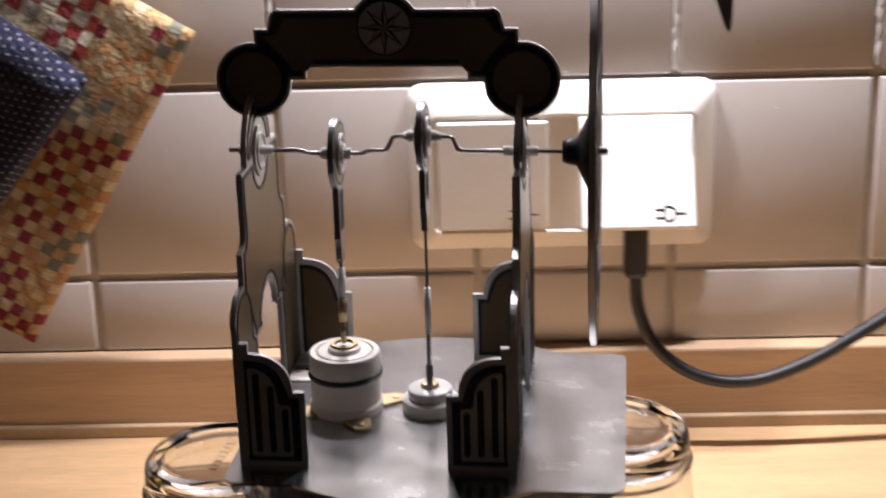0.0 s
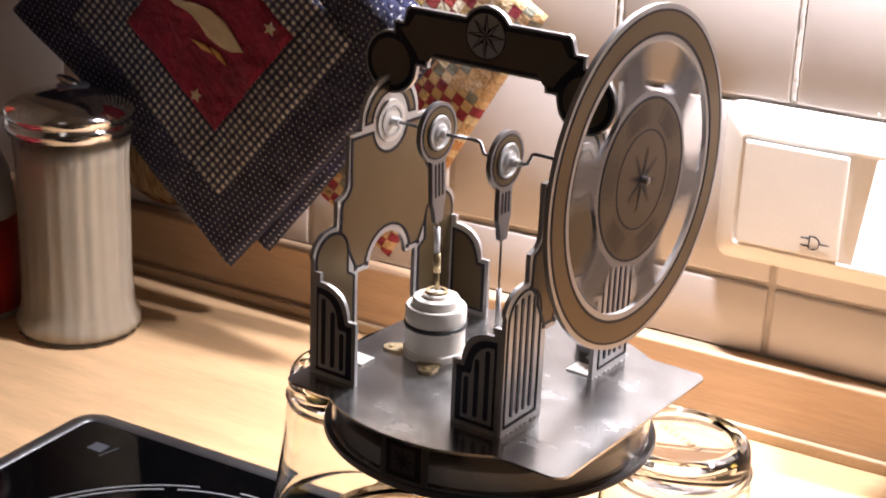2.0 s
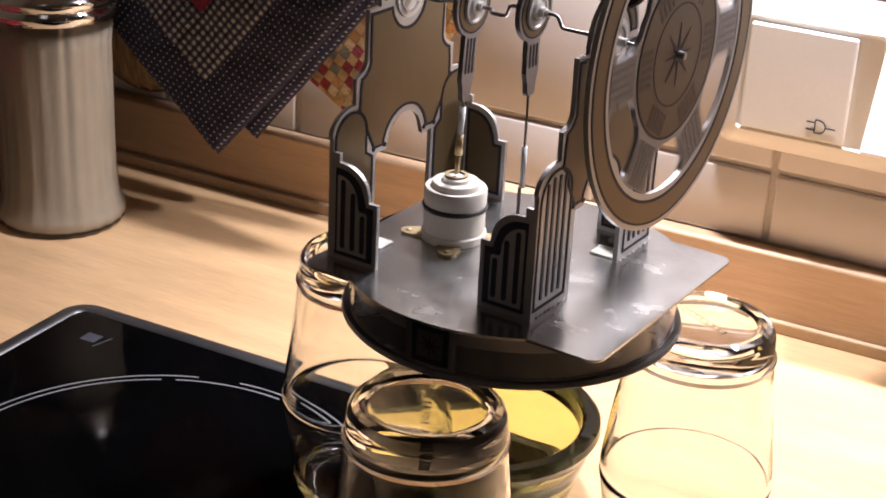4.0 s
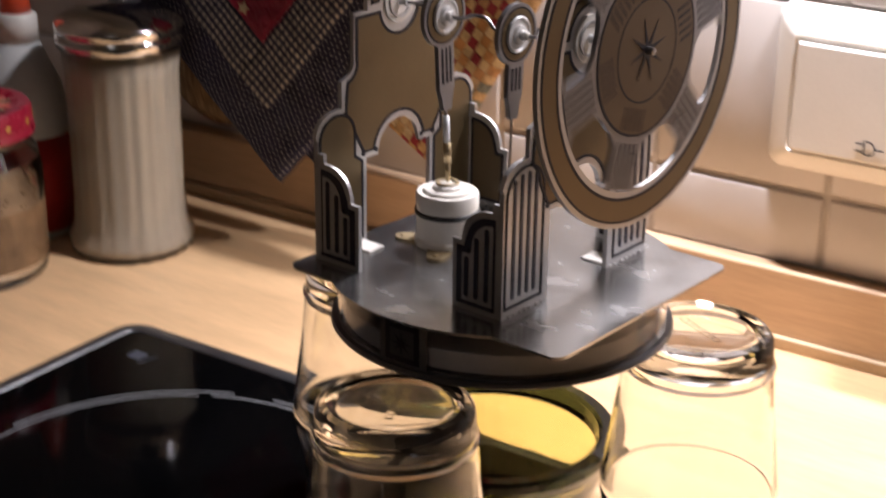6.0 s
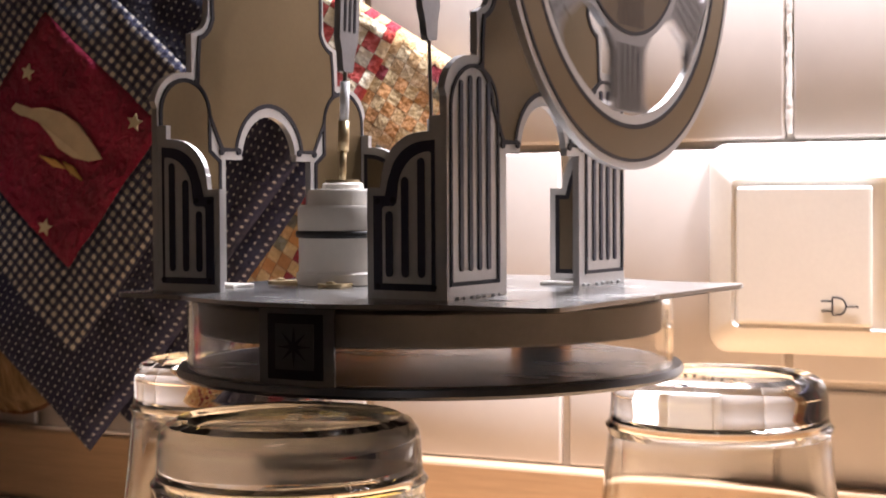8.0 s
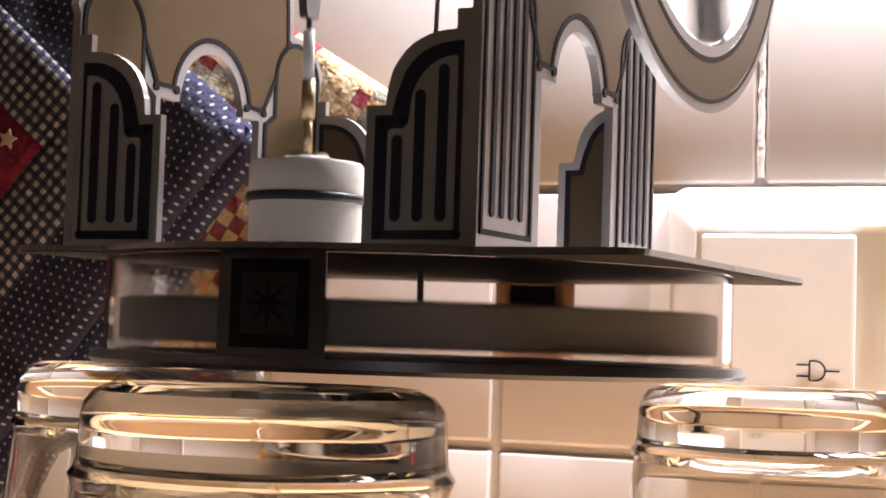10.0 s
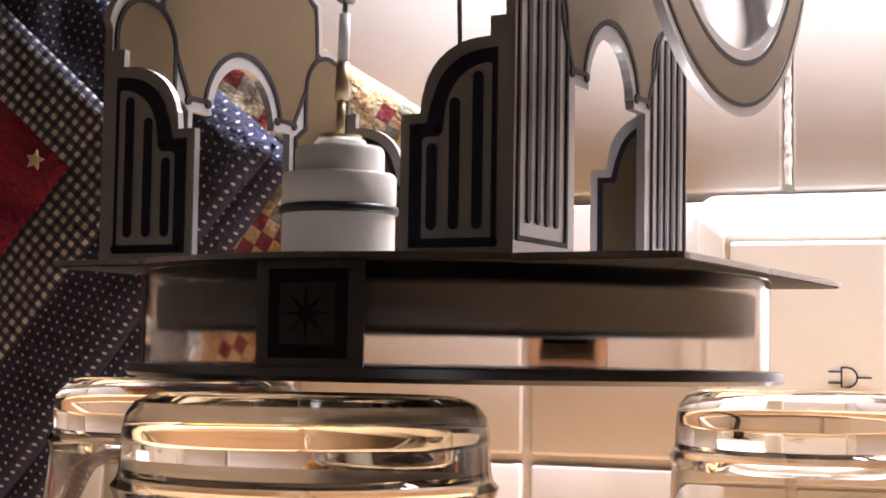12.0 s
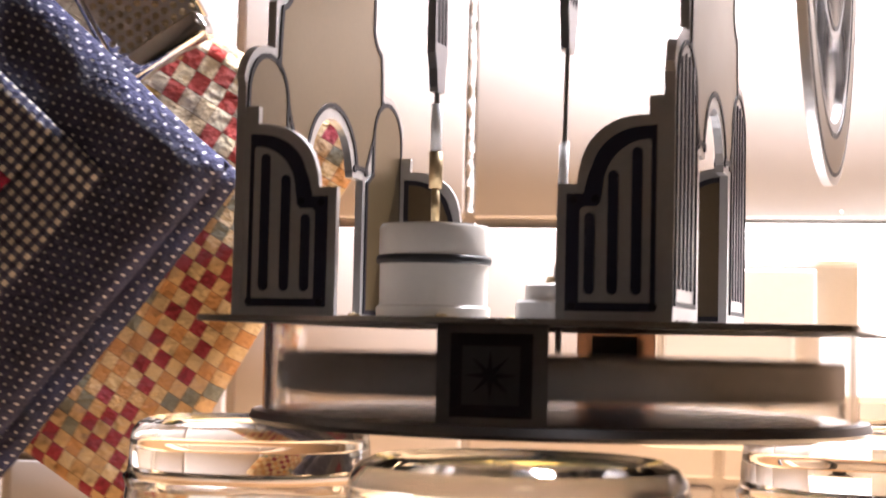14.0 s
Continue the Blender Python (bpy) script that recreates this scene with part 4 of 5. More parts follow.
def build_tower(s):
    """s: -1 the tower away from the flywheel, 1 the tower beside it."""
    put = lambda a, b, n: ((s * TX + n) * MM, a * MM, b * MM)
    body = part("tower", slabbed(tower_outline(), -0.9, 0.9, put), M_SILVER, engine, "silver card tower with gold panels")
    # gold panels and dark lines on both faces
    neck = [(-24.0, 88.0)] + [(-24.0, 73.2)] + arc(-30.4, 71.5, 6.8, 345, 282, 5) + [(-29.6, 60)] + arc(-34.2, 44.0, 8.8, 62, 2, 8) + [(-20.2, 35.2), (-13.2, 35.4)]
    neck += arc(0, 33.5, 14.0, 170, 10, 16) + [(13.2, 35.4), (20.2, 35.2), (25.4, 44.0)] + arc(34.2, 44.0, 8.8, 178, 118, 8) + [(29.6, 60)] + arc(30.4, 71.5, 6.8, 258, 195, 5) + [(24.0, 73.2), (24.0, 88.0)]
    neck += arc(0, 89, 10.4, 355, 185, 14)
    arch = arc(0, 90.5, 15.8, 2, 178, 16) + arc(0, 90.5, 11.2, 176, 4, 14)
    for face in (1, -1):
        n0, n1, n2 = (0.9, 1.05, 1.22) if face > 0 else (-0.9, -1.05, -1.22)
        part("gold_panel", slabbed(neck, n0, n1, put), M_GOLD, body, "gold panel")
        part("panel_line", band(bmesh.new(), neck, 1.15, n0, n2, put), M_INK, body, "dark outline")
        part("gold_panel", slabbed(arch, n0, n1, put), M_GOLD, body, "gold arch")
        part("panel_line", band(bmesh.new(), arch, 1.0, n0, n2, put), M_INK, body, "dark outline")
        for a, b in ((20.2, 35.2), (13.2, 35.4), (30.0, 52.8)):
            for side in (-1, 1):
                part("line_node", slabbed(arc(side * a, b, 0.95, 0, 330, 11), n0, n2 * 1.02, put), M_INK, body)
        outside = face == s
        for side in (-1, 1):
            leg = [(side * 20.4, 1.8), (side * 44.0, 1.8), (side * 44.0, 44.5)] + [(side * a, b) for a, b in arc(34.2, 44.5, 9.8, 0, 180, 14, 9.2)][1:] + [(side * 24.4, 35.6), (side * 20.4, 33.0)]
            if outside:
                leg = [(side * 22.0, 3.0), (side * 43.6, 3.0), (side * 43.6, 43.0)] + [(side * a, b) for a, b in arc(32.8, 43.0, 10.8, 0, 180, 14, 10.2)][1:]
                part("panel_line", band(bmesh.new(), leg, 0.9, n0, n2, put), M_INK, body, "dark outline")
                for i in range(4):
                    x = 26.8 + i * 4.0
                    top = 43 + 7.6 * math.sqrt(max(0.1, 1 - ((x - 32.8) / 10.4) ** 2))
                    part("stripe", slabbed(capsule(side * x, 6.2, top, 1.5), n0, n2, put), M_NAVY_INK, body, "dark stripe")
            else:
                part("gold_panel", slabbed(inset(leg, 0.1), n0, n1 + (0.02 if face > 0 else -0.02), put), M_GOLD, body, "gold leg panel")
                part("panel_line", band(bmesh.new(), leg, 1.1, n0, n2, put), M_INK, body, "dark outline")
    # folded feet on the deck
    for side in (-1, 1):
        a0, a1 = sorted((side * 20.0, side * 28.5))
        x0, x1 = sorted((s * (TX - 0.9), s * (TX - 11.5)))
        part("foot", boxed(x0 * MM, x1 * MM, a0 * MM, a1 * MM, 0.0, 0.9 * MM, bevel=0.0002, seg=1), M_PLASTIC, body)
        part("foot", boxed(x0 * MM, x1 * MM, (a0 + side * 15) * MM, (a1 + side * 15) * MM, 0.0, 0.9 * MM, bevel=0.0002, seg=1), M_SILVER, body)
    # small lumps of glue along the outer foot of each leg
    rng = random.Random(20 + s)
    for side in (-1, 1):
        for k in range(7):
            r = rng.uniform(0.35, 0.7)
            bead = bmesh.new()
            bmesh.ops.create_icosphere(bead, subdivisions=1, radius=r * MM, matrix=pose((s * (TX + 1.0)) * MM, side * (21.5 + 3.3 * k + rng.uniform(-1, 1)) * MM, 0.25 * MM) @ Matrix.Diagonal((1, 1.7, 0.8, 1)))
            part("glue_bead", bead, M_MILKY, body, "whitish glue bead", smooth=True)
    # bearing: clear disc with a white bush
    bx = s * TX
    disc = part("bearing_disc", lathed([(0, -1.6 * MM), (8.3 * MM, -1.6 * MM), (8.6 * MM, 0), (8.3 * MM, 1.6 * MM), (0, 1.6 * MM)], 36, (bx * MM, 0, AXLE * MM), "X"), M_WHITE, body, "milky bearing disc", smooth=True)
    soften(disc)
    part("bush", lathed([(0, -5.5 * MM), (1.6 * MM, -5.5 * MM), (1.6 * MM, 5.5 * MM), (0, 5.5 * MM)], 16, (bx * MM, 0, AXLE * MM), "X"), M_SLEEVE, body)
    ringbm = lathed([(5.2 * MM, -2.1 * MM), (6.2 * MM, -2.1 * MM), (6.2 * MM, 2.1 * MM), (5.2 * MM, 2.1 * MM), (5.2 * MM, -2.1 * MM)], 32, (bx * MM, 0, AXLE * MM), "X")
    part("bearing_ring", ringbm, M_SILVER, body)


def build_wing(s, f):
    """s: which tower; f: -1 front of the towers, 1 behind them."""
    y = f * (WY - 0.9)
    put = lambda a, b, n: (a * MM, (y + n) * MM, b * MM)
    outline = wing_outline(s)
    body = part("wing", slabbed(outline, -0.8, 0.8, put), M_SILVER, engine, "silver card wing with dark striped panel")
    for face in (-1, 1):
        n0, n1, n2 = face * 0.8, face * 0.95, face * 1.1
        striped = face == -1 and f == -1
        panel = [(s * a, b) for a, b in [(40.4, 1.9), (23.7, 1.9), (23.7, 23.4), (26.9, 23.4), (27.8, 27.0)] + arc(38.2, 26.6, 10.0, 168, 94, 8, 9.0) + [(40.4, 35.8)]]
        if striped:
            part("dark_panel", slabbed(panel, n0, n1, put), M_NAVY_INK, body, "navy-black panel")
            for a, b in ((25.0, 2.8), (25.0, 22.2), (29.2, 22.4), (40.0, 2.8)):
                part("line_node", slabbed(arc(s * a, b, 0.75, 0, 330, 11), n1, n2, put), M_INK, body)
            inner = [(s * a, b) for a, b in [(39.4, 3.5), (26.3, 3.5), (26.3, 20.4), (26.9, 21.0), (29.4, 21.0), (30.2, 21.8), (30.5, 24.0)] + arc(39.0, 24.4, 8.4, 172, 100, 8, 8.8) + [(39.0, 33.2), (39.4, 32.8)]]
            part("stripe_panel", slabbed(inner, n1, n2, put), M_SILVER, body, "silver stripe panel")
            for x, h in ((28.2, 19.9), (32.5, 27.6), (36.9, 31.8)):
                part("stripe", slabbed(capsule(s * x, 4.9, h, 2.0), n2, face * 1.25, put), M_NAVY_INK, body, "dark stripe")
        else:
            part("bronze_panel", slabbed(panel, n0, n1, put), M_GOLD_DARK, body, "bronze panel")
            part("panel_line", band(bmesh.new(), panel, 1.2, n0, n2, put), M_INK, body, "dark outline")


def build_bridge():
    put = lambda a, b, n: ((a + 0.8) * MM, n * MM, (b + 1.2) * MM)
    half = arc(0, 128.8, 11.0, 90, 32, 6) + [(9.6, 134.5), (33, 134.5)] + arc(33, 131.5, 3.4, 80, 0, 4) + [(37.4, 128.4), (41.6, 128.4), (41.6, 124.2)]
    half += arc(42.5, 112.2, 12.1, 82, -158, 26) + [(30.4, 112.4), (25.6, 112.4), (25.6, 114.2)] + arc(23.2, 114.0, 2.4, 10, 90, 4)
    outline = [(a, b) for a, b in half] + [(-a, b) for a, b in reversed(half)]
    body = part("bridge", slabbed(outline, -1.0, 1.0, put), M_SILVER, engine, "dark bridge board with compass star")
    inner = inset(outline, 0.9)
    for face in (-1, 1):
        part("dark_panel", slabbed(inner, face * 1.0, face * 1.15, put), M_INK, body, "near-black panel")
        for s in (-1, 1):
            part("bronze_disc", slabbed(arc(s * 42.5, 112.2, 9.0, 0, 350, 35), face * 1.15, face * 1.32, put), M_BRIDGE, body, "dark bronze disc")
        beam = [(31.5, 131.8), (-31.5, 131.8), (-34.5, 127.0), (-38.4, 126.0), (-31.0, 118), (-29.5, 115.2), (-25, 115.2), (-22.6, 118.8), (22.6, 118.8), (25, 115.2), (29.5, 115.2), (31.0, 118), (38.4, 126.0), (34.5, 127.0)]
        part("bronze_panel", slabbed(beam, face * 1.15, face * 1.30, put), M_BRIDGE, body, "dark bronze panel")
        part("star_disc", slabbed(arc(0, 128.8, 8.6, 0, 354, 59), face * 1.30, face * 1.5, put), M_SILVER, body, "silver disc")
        for i in range(8):
            # each point of the compass star is half dark
            a = math.pi / 4 * i
            r = 8.2 if i % 2 == 0 else 7.6
            tip = (r * math.cos(a), 128.8 + r * math.sin(a))
            side = (2.6 * math.cos(a + math.pi / 8), 128.8 + 2.6 * math.sin(a + math.pi / 8))
            other = (2.6 * math.cos(a - math.pi / 8), 128.8 + 2.6 * math.sin(a - math.pi / 8))
            part("star_point", slabbed([(0.0, 128.8), tip, side], face * 1.5, face * 1.62, put), M_INK, body, "dark star point")
            part("star_edge", line(bmesh.new(), [other, tip], 0.35, face * 1.5, face * 1.6, put), M_INK, body)
        part("panel_line", band(bmesh.new(), arc(0, 128.8, 8.7, 0, 354, 59), 0.5, face * 1.5, face * 1.62, put), M_INK, body)


def build_deck():
    put = lambda a, b, n: (a * MM, b * MM, n * MM)
    x0, x1, y0, y1, r, cx, cy, R = -47.0, 76.5, -56.5, 51.0, 5.0, 12.0, -2.0, 65.8
    df, db = math.degrees(math.asin((y0 - cy) / R)), math.degrees(math.asin((y1 - cy) / R))
    out = arc(x1 - r, y0 + r, r, 270, 360, 5) + arc(x1 - r, y1 - r, r, 0, 90, 5) + arc(cx, cy, R, db, 180 - db, 24)
    out += arc(x0 + r, y1 - r, r, 90, 180, 5) + arc(x0 + r, y0 + r, r, 180, 270, 5) + arc(cx, cy, R, 180 - df, 360 + df, 24)
    part("deck_plate", slabbed(out, -1.0, 0, put), M_ALU, engine, "brushed aluminium deck plate")
    # added dark matt sheet, so the deck's metal underside doesn't mirror the wall
    part("deck_underside", slabbed(inset(out, 0.4), -1.2, -1.0, put), M_UNDER, engine, "thin dark sheet under the deck")
    R = 61.5
    wall = part("chamber_wall", lathed([(R * MM, -18.6 * MM), (R * MM, -1.25 * MM), ((R - 1.6) * MM, -1.25 * MM), ((R - 1.6) * MM, -18.6 * MM), (R * MM, -18.6 * MM)], 96, (RING_X * MM, -2.0 * MM, 0)), M_CLEAR, engine, "clear plastic chamber wall", smooth=True)
    wall.visible_shadow = False
    soften(wall)
    base = part("base_plate", lathed([(0, -21.0 * MM), (63.6 * MM, -21.0 * MM), (64.2 * MM, -20.2 * MM), (63.6 * MM, -18.7 * MM), (0, -18.7 * MM)], 96, (RING_X * MM, -2.0 * MM, 0)), M_BASE, engine, "dark round base plate")
    soften(base)
    part("base_lining", lathed([(0, -18.65 * MM), (59.6 * MM, -18.65 * MM), (59.6 * MM, -18.4 * MM), (0, -18.4 * MM)], 96, (RING_X * MM, -2.0 * MM, 0)), M_ALU, base, "shiny metal top of the base")
    for ang in (-86, 91):
        a = radians(ang)
        m = pose(RING_X * MM, -2.0 * MM, 0) @ Matrix.Rotation(a, 4, "Z")
        wrap = lambda u, b, n: m @ Vector(((R + 0.15 + n) * MM * math.cos(u / R), (R + 0.15 + n) * MM * math.sin(u / R), b * MM))
        post = bmesh.new()
        for k in range(6):
            u0, u1 = -9.8 + k * 19.6 / 6, -9.8 + (k + 1) * 19.6 / 6
            slab(post, [(u0, -18.6), (u1, -18.6), (u1, -1.25), (u0, -1.25)], 0, 0.8, wrap)
        bmesh.ops.remove_doubles(post, verts=post.verts, dist=1e-6)
        if ang > 0:
            part("label_plate", post, M_STICKER, wall, "thin brown sticker with dark square star panel")
        else:
            # silver plate in the base's darker metal, which stands in for its shade
            part("label_plate", post, M_BASE, wall, "silver plate, darkened to look shaded, with dark square star panel")
            part("brown_back", slabbed([(-7.6, -18.3), (7.6, -18.3), (7.6, -1.5), (-7.6, -1.5)], -1.85, -1.68, lambda u, b, n: m @ Vector(((R + n) * MM - 0.0007 * (u / 9.4) ** 2, u * MM, b * MM))), M_SEAL, wall, "brown back of the plate")
        part("dark_back_square", slabbed([(-5.6, -13.2), (5.6, -13.2), (5.6, -1.8), (-5.6, -1.8)], -2.0, -1.86, lambda u, b, n: m @ Vector(((R + n) * MM - 0.0007 * (u / 9.4) ** 2, u * MM, b * MM))), M_INK, wall, "dark square on the back of the plate")
        dark = bmesh.new()
        for k in range(6):
            u0, u1 = -7.2 + k * 2.4, -7.2 + (k + 1) * 2.4
            slab(dark, [(u0, -17.2), (u1, -17.2), (u1, -2.6), (u0, -2.6)], 0.8, 0.95, wrap)
        bmesh.ops.remove_doubles(dark, verts=dark.verts, dist=1e-6)
        part("dark_square", dark, M_INK, wall, "near-black square frame")
        dark = bmesh.new()
        for k in range(4):
            u0, u1 = -5.0 + k * 2.5, -5.0 + (k + 1) * 2.5
            slab(dark, [(u0, -15.0), (u1, -15.0), (u1, -4.8), (u0, -4.8)], 0.95, 1.05, wrap)
        bmesh.ops.remove_doubles(dark, verts=dark.verts, dist=1e-6)
        part("bronze_square", dark, M_UNDER, wall, "dark bronze square")
        star = bmesh.new()
        slab(star, [((4.6, 1.2)[i % 2] * math.cos(math.pi / 8 * i), -9.9 + (4.6, 1.2)[i % 2] * math.sin(math.pi / 8 * i)) for i in range(16)], 1.05, 1.2, wrap)
        part("star", star, M_INK, wall, "dark star")
    # power cylinder, its brass lugs, and the displacer gland
    cyl = part("cylinder", lathed([(0, 0.1 * MM), (12.3 * MM, 0.1 * MM), (12.5 * MM, 3.0 * MM), (11.8 * MM, 3.6 * MM), (11.8 * MM, 12.6 * MM), (11.9 * MM, 14.6 * MM), (12.0 * MM, 15.4 * MM), (12.0 * MM, 20.2 * MM), (11.5 * MM, 21.0 * MM), (9.8 * MM, 21.0 * MM), (9.6 * MM, 20.0 * MM), (9.6 * MM, 6.0 * MM), (0, 6.0 * MM)], 56, (X_POWER * MM, 0, 0)), M_WHITE, engine, "white nylon power cylinder", smooth=True)
    soften(cyl)
    bandbm = lathed([(11.7 * MM, 12.4 * MM), (12.4 * MM, 12.6 * MM), (12.6 * MM, 13.4 * MM), (12.4 * MM, 14.2 * MM), (11.7 * MM, 14.4 * MM)], 56, (X_POWER * MM, 0, 0))
    part("rubber_band", bandbm, M_BLACK, cyl, "black rubber ring", smooth=True)
    for ang in (25, 115, 205, 295):
        a = radians(ang)
        lug = part("lug", slabbed([(X_POWER + p * math.cos(a) - q * math.sin(a), p * math.sin(a) + q * math.cos(a)) for p, q in [(9, -5), (14, -4.2)] + arc(17.0, 0, 3.4, -80, 80, 8) + [(14, 4.2), (9, 5)]], 0.05, 1.0, put), M_BRASS, engine, "brass fixing lug")
        part("screw", lathed([(0, 1.0 * MM), (1.3 * MM, 1.0 * MM), (1.2 * MM, 1.5 * MM), (0, 1.7 * MM)], 12, ((X_POWER + 17.2 * math.cos(a)) * MM, 17.2 * math.sin(a) * MM, 0)), M_BRASS, lug)
    gland = part("gland", lathed([(0, 0.05 * MM), (9.3 * MM, 0.05 * MM), (9.5 * MM, 0.6 * MM), (9.5 * MM, 4.4 * MM), (8.8 * MM, 5.0 * MM), (7.4 * MM, 5.0 * MM), (7.4 * MM, 8.0 * MM), (6.8 * MM, 8.5 * MM), (0, 8.5 * MM)], 40, (X_DISP * MM, 0, 0)), M_MILKY, engine, "stepped pale gland round the displacer rod")
    soften(gland)
    part("gland_bush", lathed([(0, 8.5 * MM), (3.2 * MM, 8.5 * MM), (2.8 * MM, 10 * MM), (0, 10.2 * MM)], 20, (X_DISP * MM, 0, 0)), M_BRASS, gland)


def build_flywheel():
    """Built round its own hub; x is the axle."""
    put = lambda a, b, n: (n * MM, a * MM, b * MM)
    R0, R2, R3 = 61.0, 48.2, 30.6
    rim = lathed([(R2 * MM, -0.9 * MM), (R0 * MM, -0.9 * MM), (R0 * MM, 0.9 * MM), (R2 * MM, 0.9 * MM), (R2 * MM, -0.9 * MM)], 120, axis="X")
    spokes = []
    for i in range(6):
        # parallel sides that flare into the rim and the centre
        c, q = math.cos(radians(i * 60)), math.sin(radians(i * 60))
        side = []
        for k in range(15):
            r = R3 - 0.6 + (R2 + 1.4 - R3) * k / 14
            end = min(r - R3, R2 - r)
            w = 8.2 + 4.5 * max(0.0, 1 - max(end, 0) / 4.2) ** 2
            side.append((math.sqrt(max(r * r - w * w, 0)), w))
        flat = side + [(p, -w) for p, w in reversed(side)]
        spokes.append(slabbed([(p * c - w * q, p * q + w * c) for p, w in flat], -0.88, 0.88, put))
    middle = lathed([(0, -0.9 * MM), (R3 * 1.01 * MM, -0.9 * MM), (R3 * 1.01 * MM, 0.9 * MM), (0, 0.9 * MM)], 72, axis="X")
    wheel = part("flywheel", rim, M_SILVER, engine, "silver flywheel with gold rim and centre")
    soften(wheel)
    for bm in spokes:
        part("spoke", bm, M_WHEEL, wheel, "silver spoke with dark lines")
    part("centre_disc", middle, M_WHEEL, wheel)
    for f in (1, -1):
        def disc(name, ra, rb, n, mat, label=""):
            bm = lathed([(ra * MM, f * 0.9 * MM), (rb * MM, f * 0.9 * MM), (rb * MM, f * n * MM), (ra * MM, f * n * MM)] + ([(ra * MM, f * 0.9 * MM)] if ra else []), 90, axis="X")
            return part(name, bm, mat, wheel, label)
        disc("gold_rim", 51.4, 58.4, 1.05, M_GOLD, "gold rim band")
        disc("dark_ring", 58.4, 59.2, 1.12, M_INK)
        disc("dark_ring", 50.3, 51.4, 1.12, M_INK)
        disc("gold_centre", 0, 28.4, 1.05, M_GOLD_DARK, "gold centre disc")
        disc("dark_ring", 28.4, 29.3, 1.12, M_INK)
        disc("dark_ring", 17.2, 17.9, 1.12, M_INK)
        star = bmesh.new()
        slab(star, [((11.2, 2.4)[i % 2] * math.cos(math.pi / 8 * i), (11.2, 2.4)[i % 2] * math.sin(math.pi / 8 * i)) for i in range(16)], f * 1.05, f * 1.2, put)
        part("compass_star", star, M_INK, wheel, "dark eight-pointed star")
        for i in range(6):
            for d in (-5.6, -2.8, 0.0, 2.8, 5.6):
                a = radians(i * 60)
                pts = [(p * math.cos(a) - d * math.sin(a), p * math.sin(a) + d * math.cos(a)) for p in (31.5, 47.0)]
                part("spoke_line", line(bmesh.new(), pts, 0.9, f * 0.88, f * 1.05, put), M_INK, wheel)
                pts = [(p * math.cos(a) - d * math.sin(a), p * math.sin(a) + d * math.cos(a)) for p in (19.5, 27.2)]
                part("centre_line", line(bmesh.new(), pts, 0.9, f * 1.05, f * 1.14, put), M_INK, wheel)
    hub = part("hub", lathed([(0, -10.5 * MM), (3.4 * MM, -10.5 * MM), (4.2 * MM, -8.5 * MM), (4.6 * MM, -6.0 * MM), (7.5 * MM, -4.5 * MM), (11.5 * MM, -2.6 * MM), (12.6 * MM, -0.95 * MM), (0, -0.95 * MM)], 40, axis="X"), M_BLACK, wheel, "black conical hub", smooth=True)
    part("axle_cap", lathed([(0, 1.05 * MM), (1.5 * MM, 1.05 * MM), (1.3 * MM, 3.6 * MM), (0, 4.0 * MM)], 16, axis="X"), M_STEEL, wheel)
    wheel.location = (X_WHEEL * MM, 0, AXLE * MM)
    return wheel


def pin(phase, r):
    """Offset of a crank pin at a part of a turn after its highest place."""
    return (-r * math.sin(2 * math.pi * phase), r * math.cos(2 * math.pi * phase))


def build_crankshaft():
    """At rest the displacer pin is up and the power pin a quarter turn behind."""
    dy, dz = pin(0, R_DISP)
    py, pz = pin(-LEAD, R_POWER)
    k = [(-51.5, 0, 0), (-29.6, 0, 0), (-28.2, py * 0.1, pz * 0.1), (-26.6, py * 0.9, pz * 0.9), (-25.2, py, pz), (-9.6, py, pz), (-8.2, py * 0.9, pz * 0.9), (-6.6, py * 0.1, pz * 0.1), (-5.2, 0, 0), (-1.4, 0, 0), (0.0, 0, dz * 0.1), (1.6, 0, dz * 0.9), (3.0, dy, dz), (19.6, dy, dz), (21.0, 0, dz * 0.9), (22.6, 0, dz * 0.1), (24.0, 0, 0), (X_WHEEL, 0, 0)]
    bm = tubed([(a * MM, b * MM, c * MM) for a, b, c in k], 0.75 * MM, 8)
    shaft = part("crankshaft", bm, M_STEEL, engine, "bent steel wire crankshaft", smooth=True)
    for x0, x1, y, z in ((-22.5, -12.5, py, pz), (5.5, 17.5, dy, dz)):
        part("pin_sleeve", tubed([(x0 * MM, y * MM, z * MM), (x1 * MM, y * MM, z * MM)], 1.35 * MM, 12), M_WHITE, shaft, "white pin sleeve")
    shaft.location = (0, 0, AXLE * MM)
    return shaft


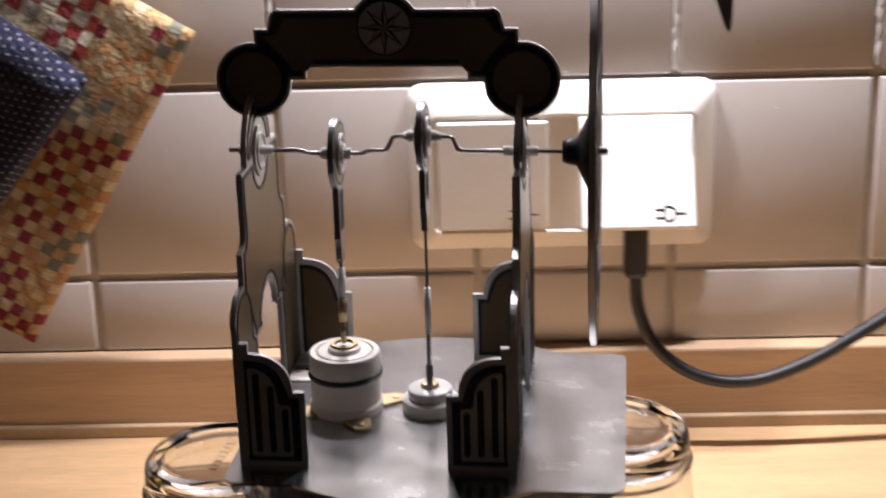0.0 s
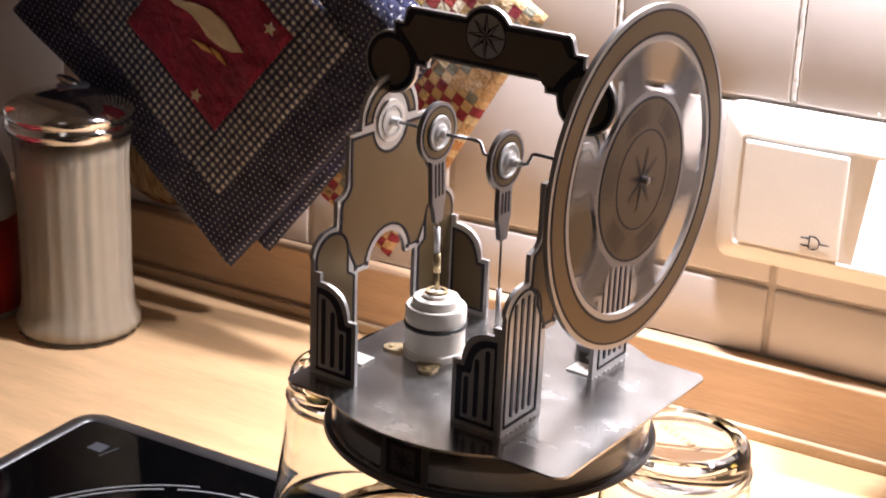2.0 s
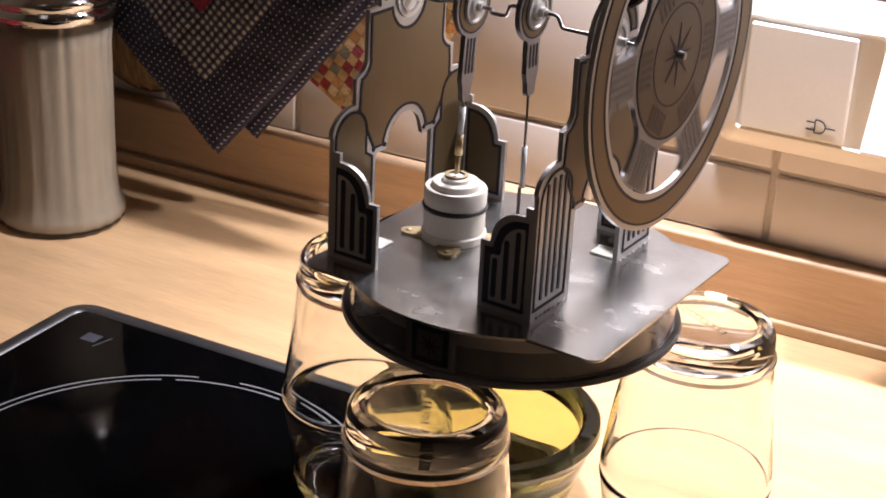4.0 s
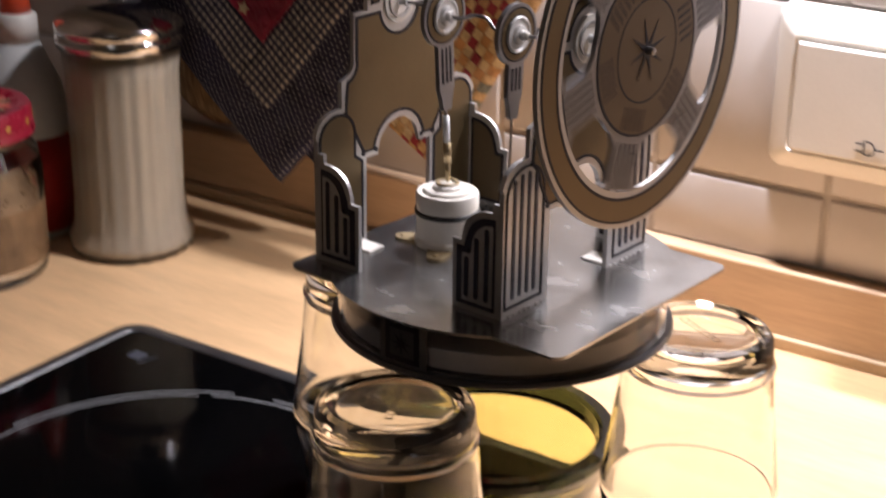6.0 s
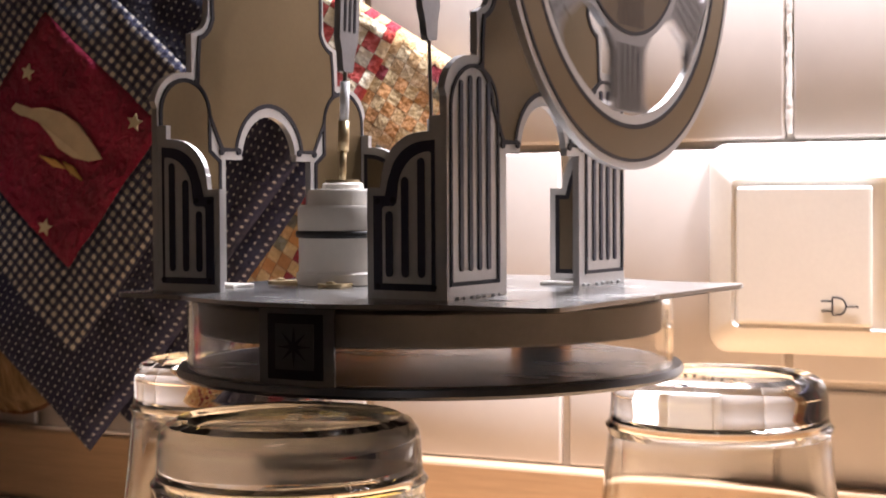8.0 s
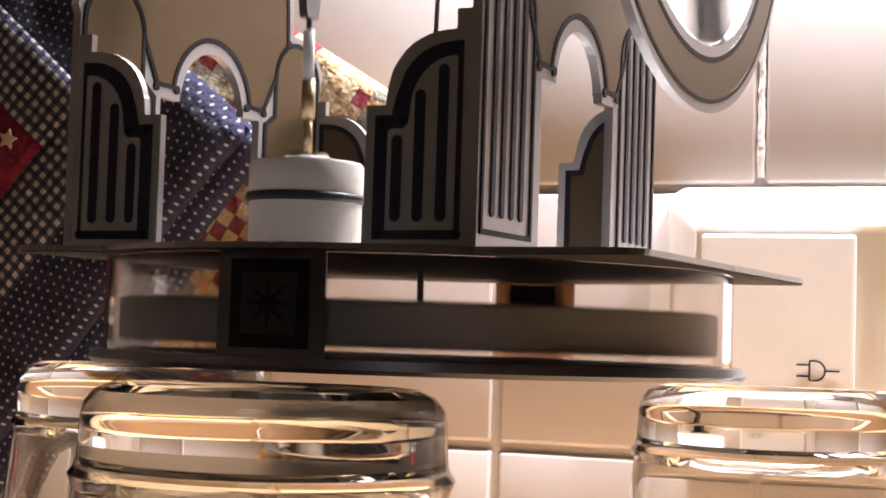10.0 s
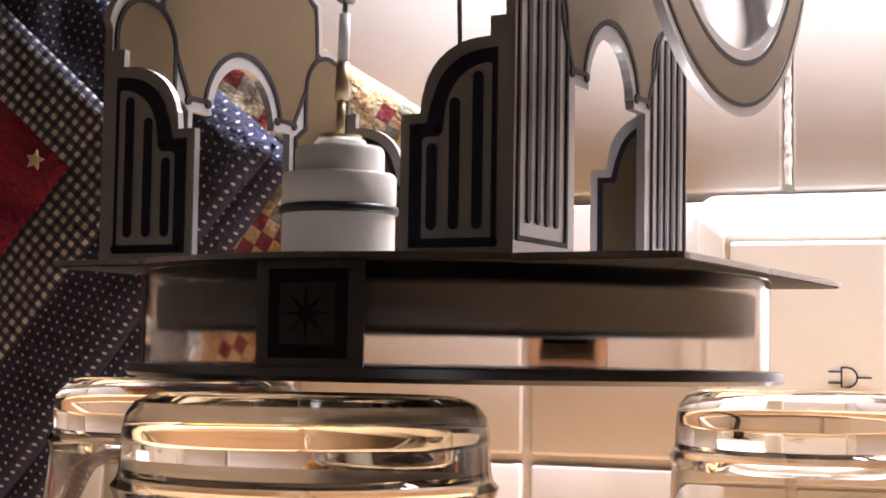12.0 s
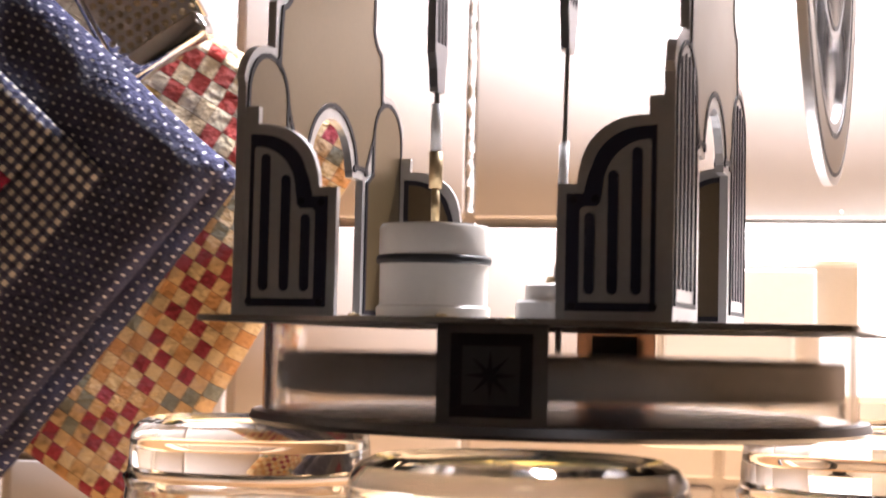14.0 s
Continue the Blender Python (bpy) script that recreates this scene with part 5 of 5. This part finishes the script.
def build_rod(x, power):
    """A connecting rod, hung from its big end at the origin."""
    put = lambda a, b, n: (n * MM, a * MM, b * MM)
    R = 11.6 if power else 11.2
    head = arc(0, 0, R, -68, 248, 40)
    e = -36.0 if power else -31.0
    half_tail = [(-4.3, -10.5), (-4.2, e + 8.4), (-3.5, e + 6.6), (-3.0, e + 5.0), (-2.4, e + 1.0), (-2.0, e)]
    tail = half_tail + [(-a, b) for a, b in reversed(half_tail)]
    rod = part("connecting_rod", slabbed(head + tail, -1.0, 1.0, put), M_WHEEL, engine, "silver card connecting rod with round head")
    for f in (-1, 1):
        part("gold_ring", slabbed(arc(0, 0, R - 1.4, 0, 354, 59), f * 1.0, f * 1.12, put), M_GOLD, rod, "gold ring")
        part("dark_ring", band(bmesh.new(), arc(0, 0, R - 1.3, 0, 354, 59), 0.6, f * 1.0, f * 1.2, put), M_INK, rod)
        prof = [(0, 1.12), (6.7, 1.12), (6.7, 1.6), (6.3, 2.1), (5.7, 2.1), (5.3, 1.6), (3.6, 1.6), (3.3, 2.6), (2.6, 2.8), (0, 2.8)]
        disc = part("head_disc", lathed([(r * MM, f * h * MM) for r, h in prof], 48, axis="X"), M_MILKY, rod, "milky bearing disc", smooth=True)
        soften(disc, 50)
        part("dark_ring", band(bmesh.new(), arc(0, 0, 7.2, 0, 354, 59), 0.6, f * 1.12, f * 1.25, put), M_INK, rod)
        for d in (-2.2, 0, 2.2):
            part("stripe", slabbed(capsule(d, e + 10.5, -12.0, 1.0), f * 1.0, f * 1.15, put), M_INK, rod, "dark stripe")
    part("bush", lathed([(0, -4.8 * MM), (1.9 * MM, -4.8 * MM), (1.9 * MM, 4.8 * MM), (0, 4.8 * MM)], 16, axis="X"), M_MILKY, rod)
    if power:
        part("wire", tubed([(0, 0, -35 * MM), (0, 0, -40 * MM)], 0.6 * MM, 8), M_STEEL, rod)
        part("clear_sleeve", tubed([(0, 0, -38.5 * MM), (0, 0, -50 * MM)], 1.25 * MM, 12), M_SLEEVE, rod, "clear plastic sleeve", smooth=True)
        part("brass_sleeve", tubed([(0, 0, -49 * MM), (0, 0, -57 * MM)], 1.5 * MM, 12), M_BRASS, rod, "brass sleeve", smooth=True)
        part("brass_pin", tubed([(0, 0, -56.5 * MM), (0, 0, -64.5 * MM)], 0.95 * MM, 10), M_BRASS, rod, "thin brass pin", smooth=True)
    else:
        part("wire", tubed([(0, 0, -30 * MM), (0, 0, -60 * MM)], 0.5 * MM, 8), M_STEEL, rod)
        part("clear_sleeve", tubed([(0, 0, -51 * MM), (0, 0, -67 * MM)], 1.1 * MM, 12), M_SLEEVE, rod, "clear plastic sleeve", smooth=True)
    rod.location = (x * MM, 0, AXLE * MM)
    return rod


def build_piston():
    prof = [(0, -4), (9.4, -4), (9.4, 5.0), (8.9, 5.8), (8.4, 5.9), (5.6, 5.9), (5.4, 7.2), (4.8, 7.6), (0, 7.6)]
    ob = part("piston", lathed([(r * MM, h * MM) for r, h in prof], 48), M_WHITE, engine, "white piston", smooth=True)
    soften(ob)
    part("rubber_ring", lathed([(3.0 * MM, 7.6 * MM), (4.6 * MM, 7.6 * MM), (4.4 * MM, 8.4 * MM), (3.2 * MM, 8.4 * MM)], 28), M_BRASS, ob, "brass ring")
    return ob


def build_displacer():
    prof = [(0, -4.0), (58.0, -4.0), (58.6, -3.5), (58.6, 3.5), (58.0, 4.0), (0, 4.0)]
    ob = part("displacer", lathed([(r * MM, h * MM) for r, h in prof], 96), M_FOAM, engine, "dark grey foam displacer disc", smooth=True)
    soften(ob)
    part("displacer_rod", tubed([(0, 0, 4.6 * MM), (0, 0, 34 * MM)], 0.7 * MM, 8), M_STEEL, ob)
    part("rod_cap", tubed([(0, 0, 13 * MM), (0, 0, 23 * MM)], 1.15 * MM, 10), M_STEEL, ob)
    return ob


for side in (-1, 1):
    build_tower(side)
    for front in (-1, 1):
        build_wing(side, front)
build_bridge()
build_deck()
flywheel = build_flywheel()
crankshaft = build_crankshaft()
L_POWER, L_DISP = 62.5, 68.0
power_rod = build_rod(X_POWER, True)
disp_rod = build_rod(X_DISP, False)
piston = build_piston()
displacer = build_displacer()


def motions():
    """The engine turns evenly: wheel and shaft about the axle, rods, piston and displacer after their pins."""
    wheel, shaft, prod, drod, pist, disp = [], [], [], [], [], []
    for i in range(0, 281):
        t = min(14.0, i * 0.05)
        turn = (t - TOP) / PERIOD
        ang = 360 * (turn + LEAD)
        wheel.append((t, pose(X_WHEEL * MM, 0, AXLE * MM, ang - 9)))
        shaft.append((t, pose(0, 0, AXLE * MM, ang)))
        py, pz = pin(turn, R_POWER)
        dy, dz = pin(turn + LEAD, R_DISP)
        prod.append((t, pose(X_POWER * MM, py * MM, (AXLE + pz) * MM, -math.degrees(math.asin(py / L_POWER)))))
        drod.append((t, pose(X_DISP * MM, dy * MM, (AXLE + dz) * MM, -math.degrees(math.asin(dy / L_DISP)))))
        pist.append((t, pose(X_POWER * MM, 0, (17.3 + pz) * MM)))
        disp.append((t, pose(RING_X * MM, -2.0 * MM, (-9.9 + dz * 0.98) * MM)))
    for ob, rows in ((flywheel, wheel), (crankshaft, shaft), (power_rod, prod), (disp_rod, drod), (piston, pist), (displacer, disp)):
        walk(ob, rows)


motions()
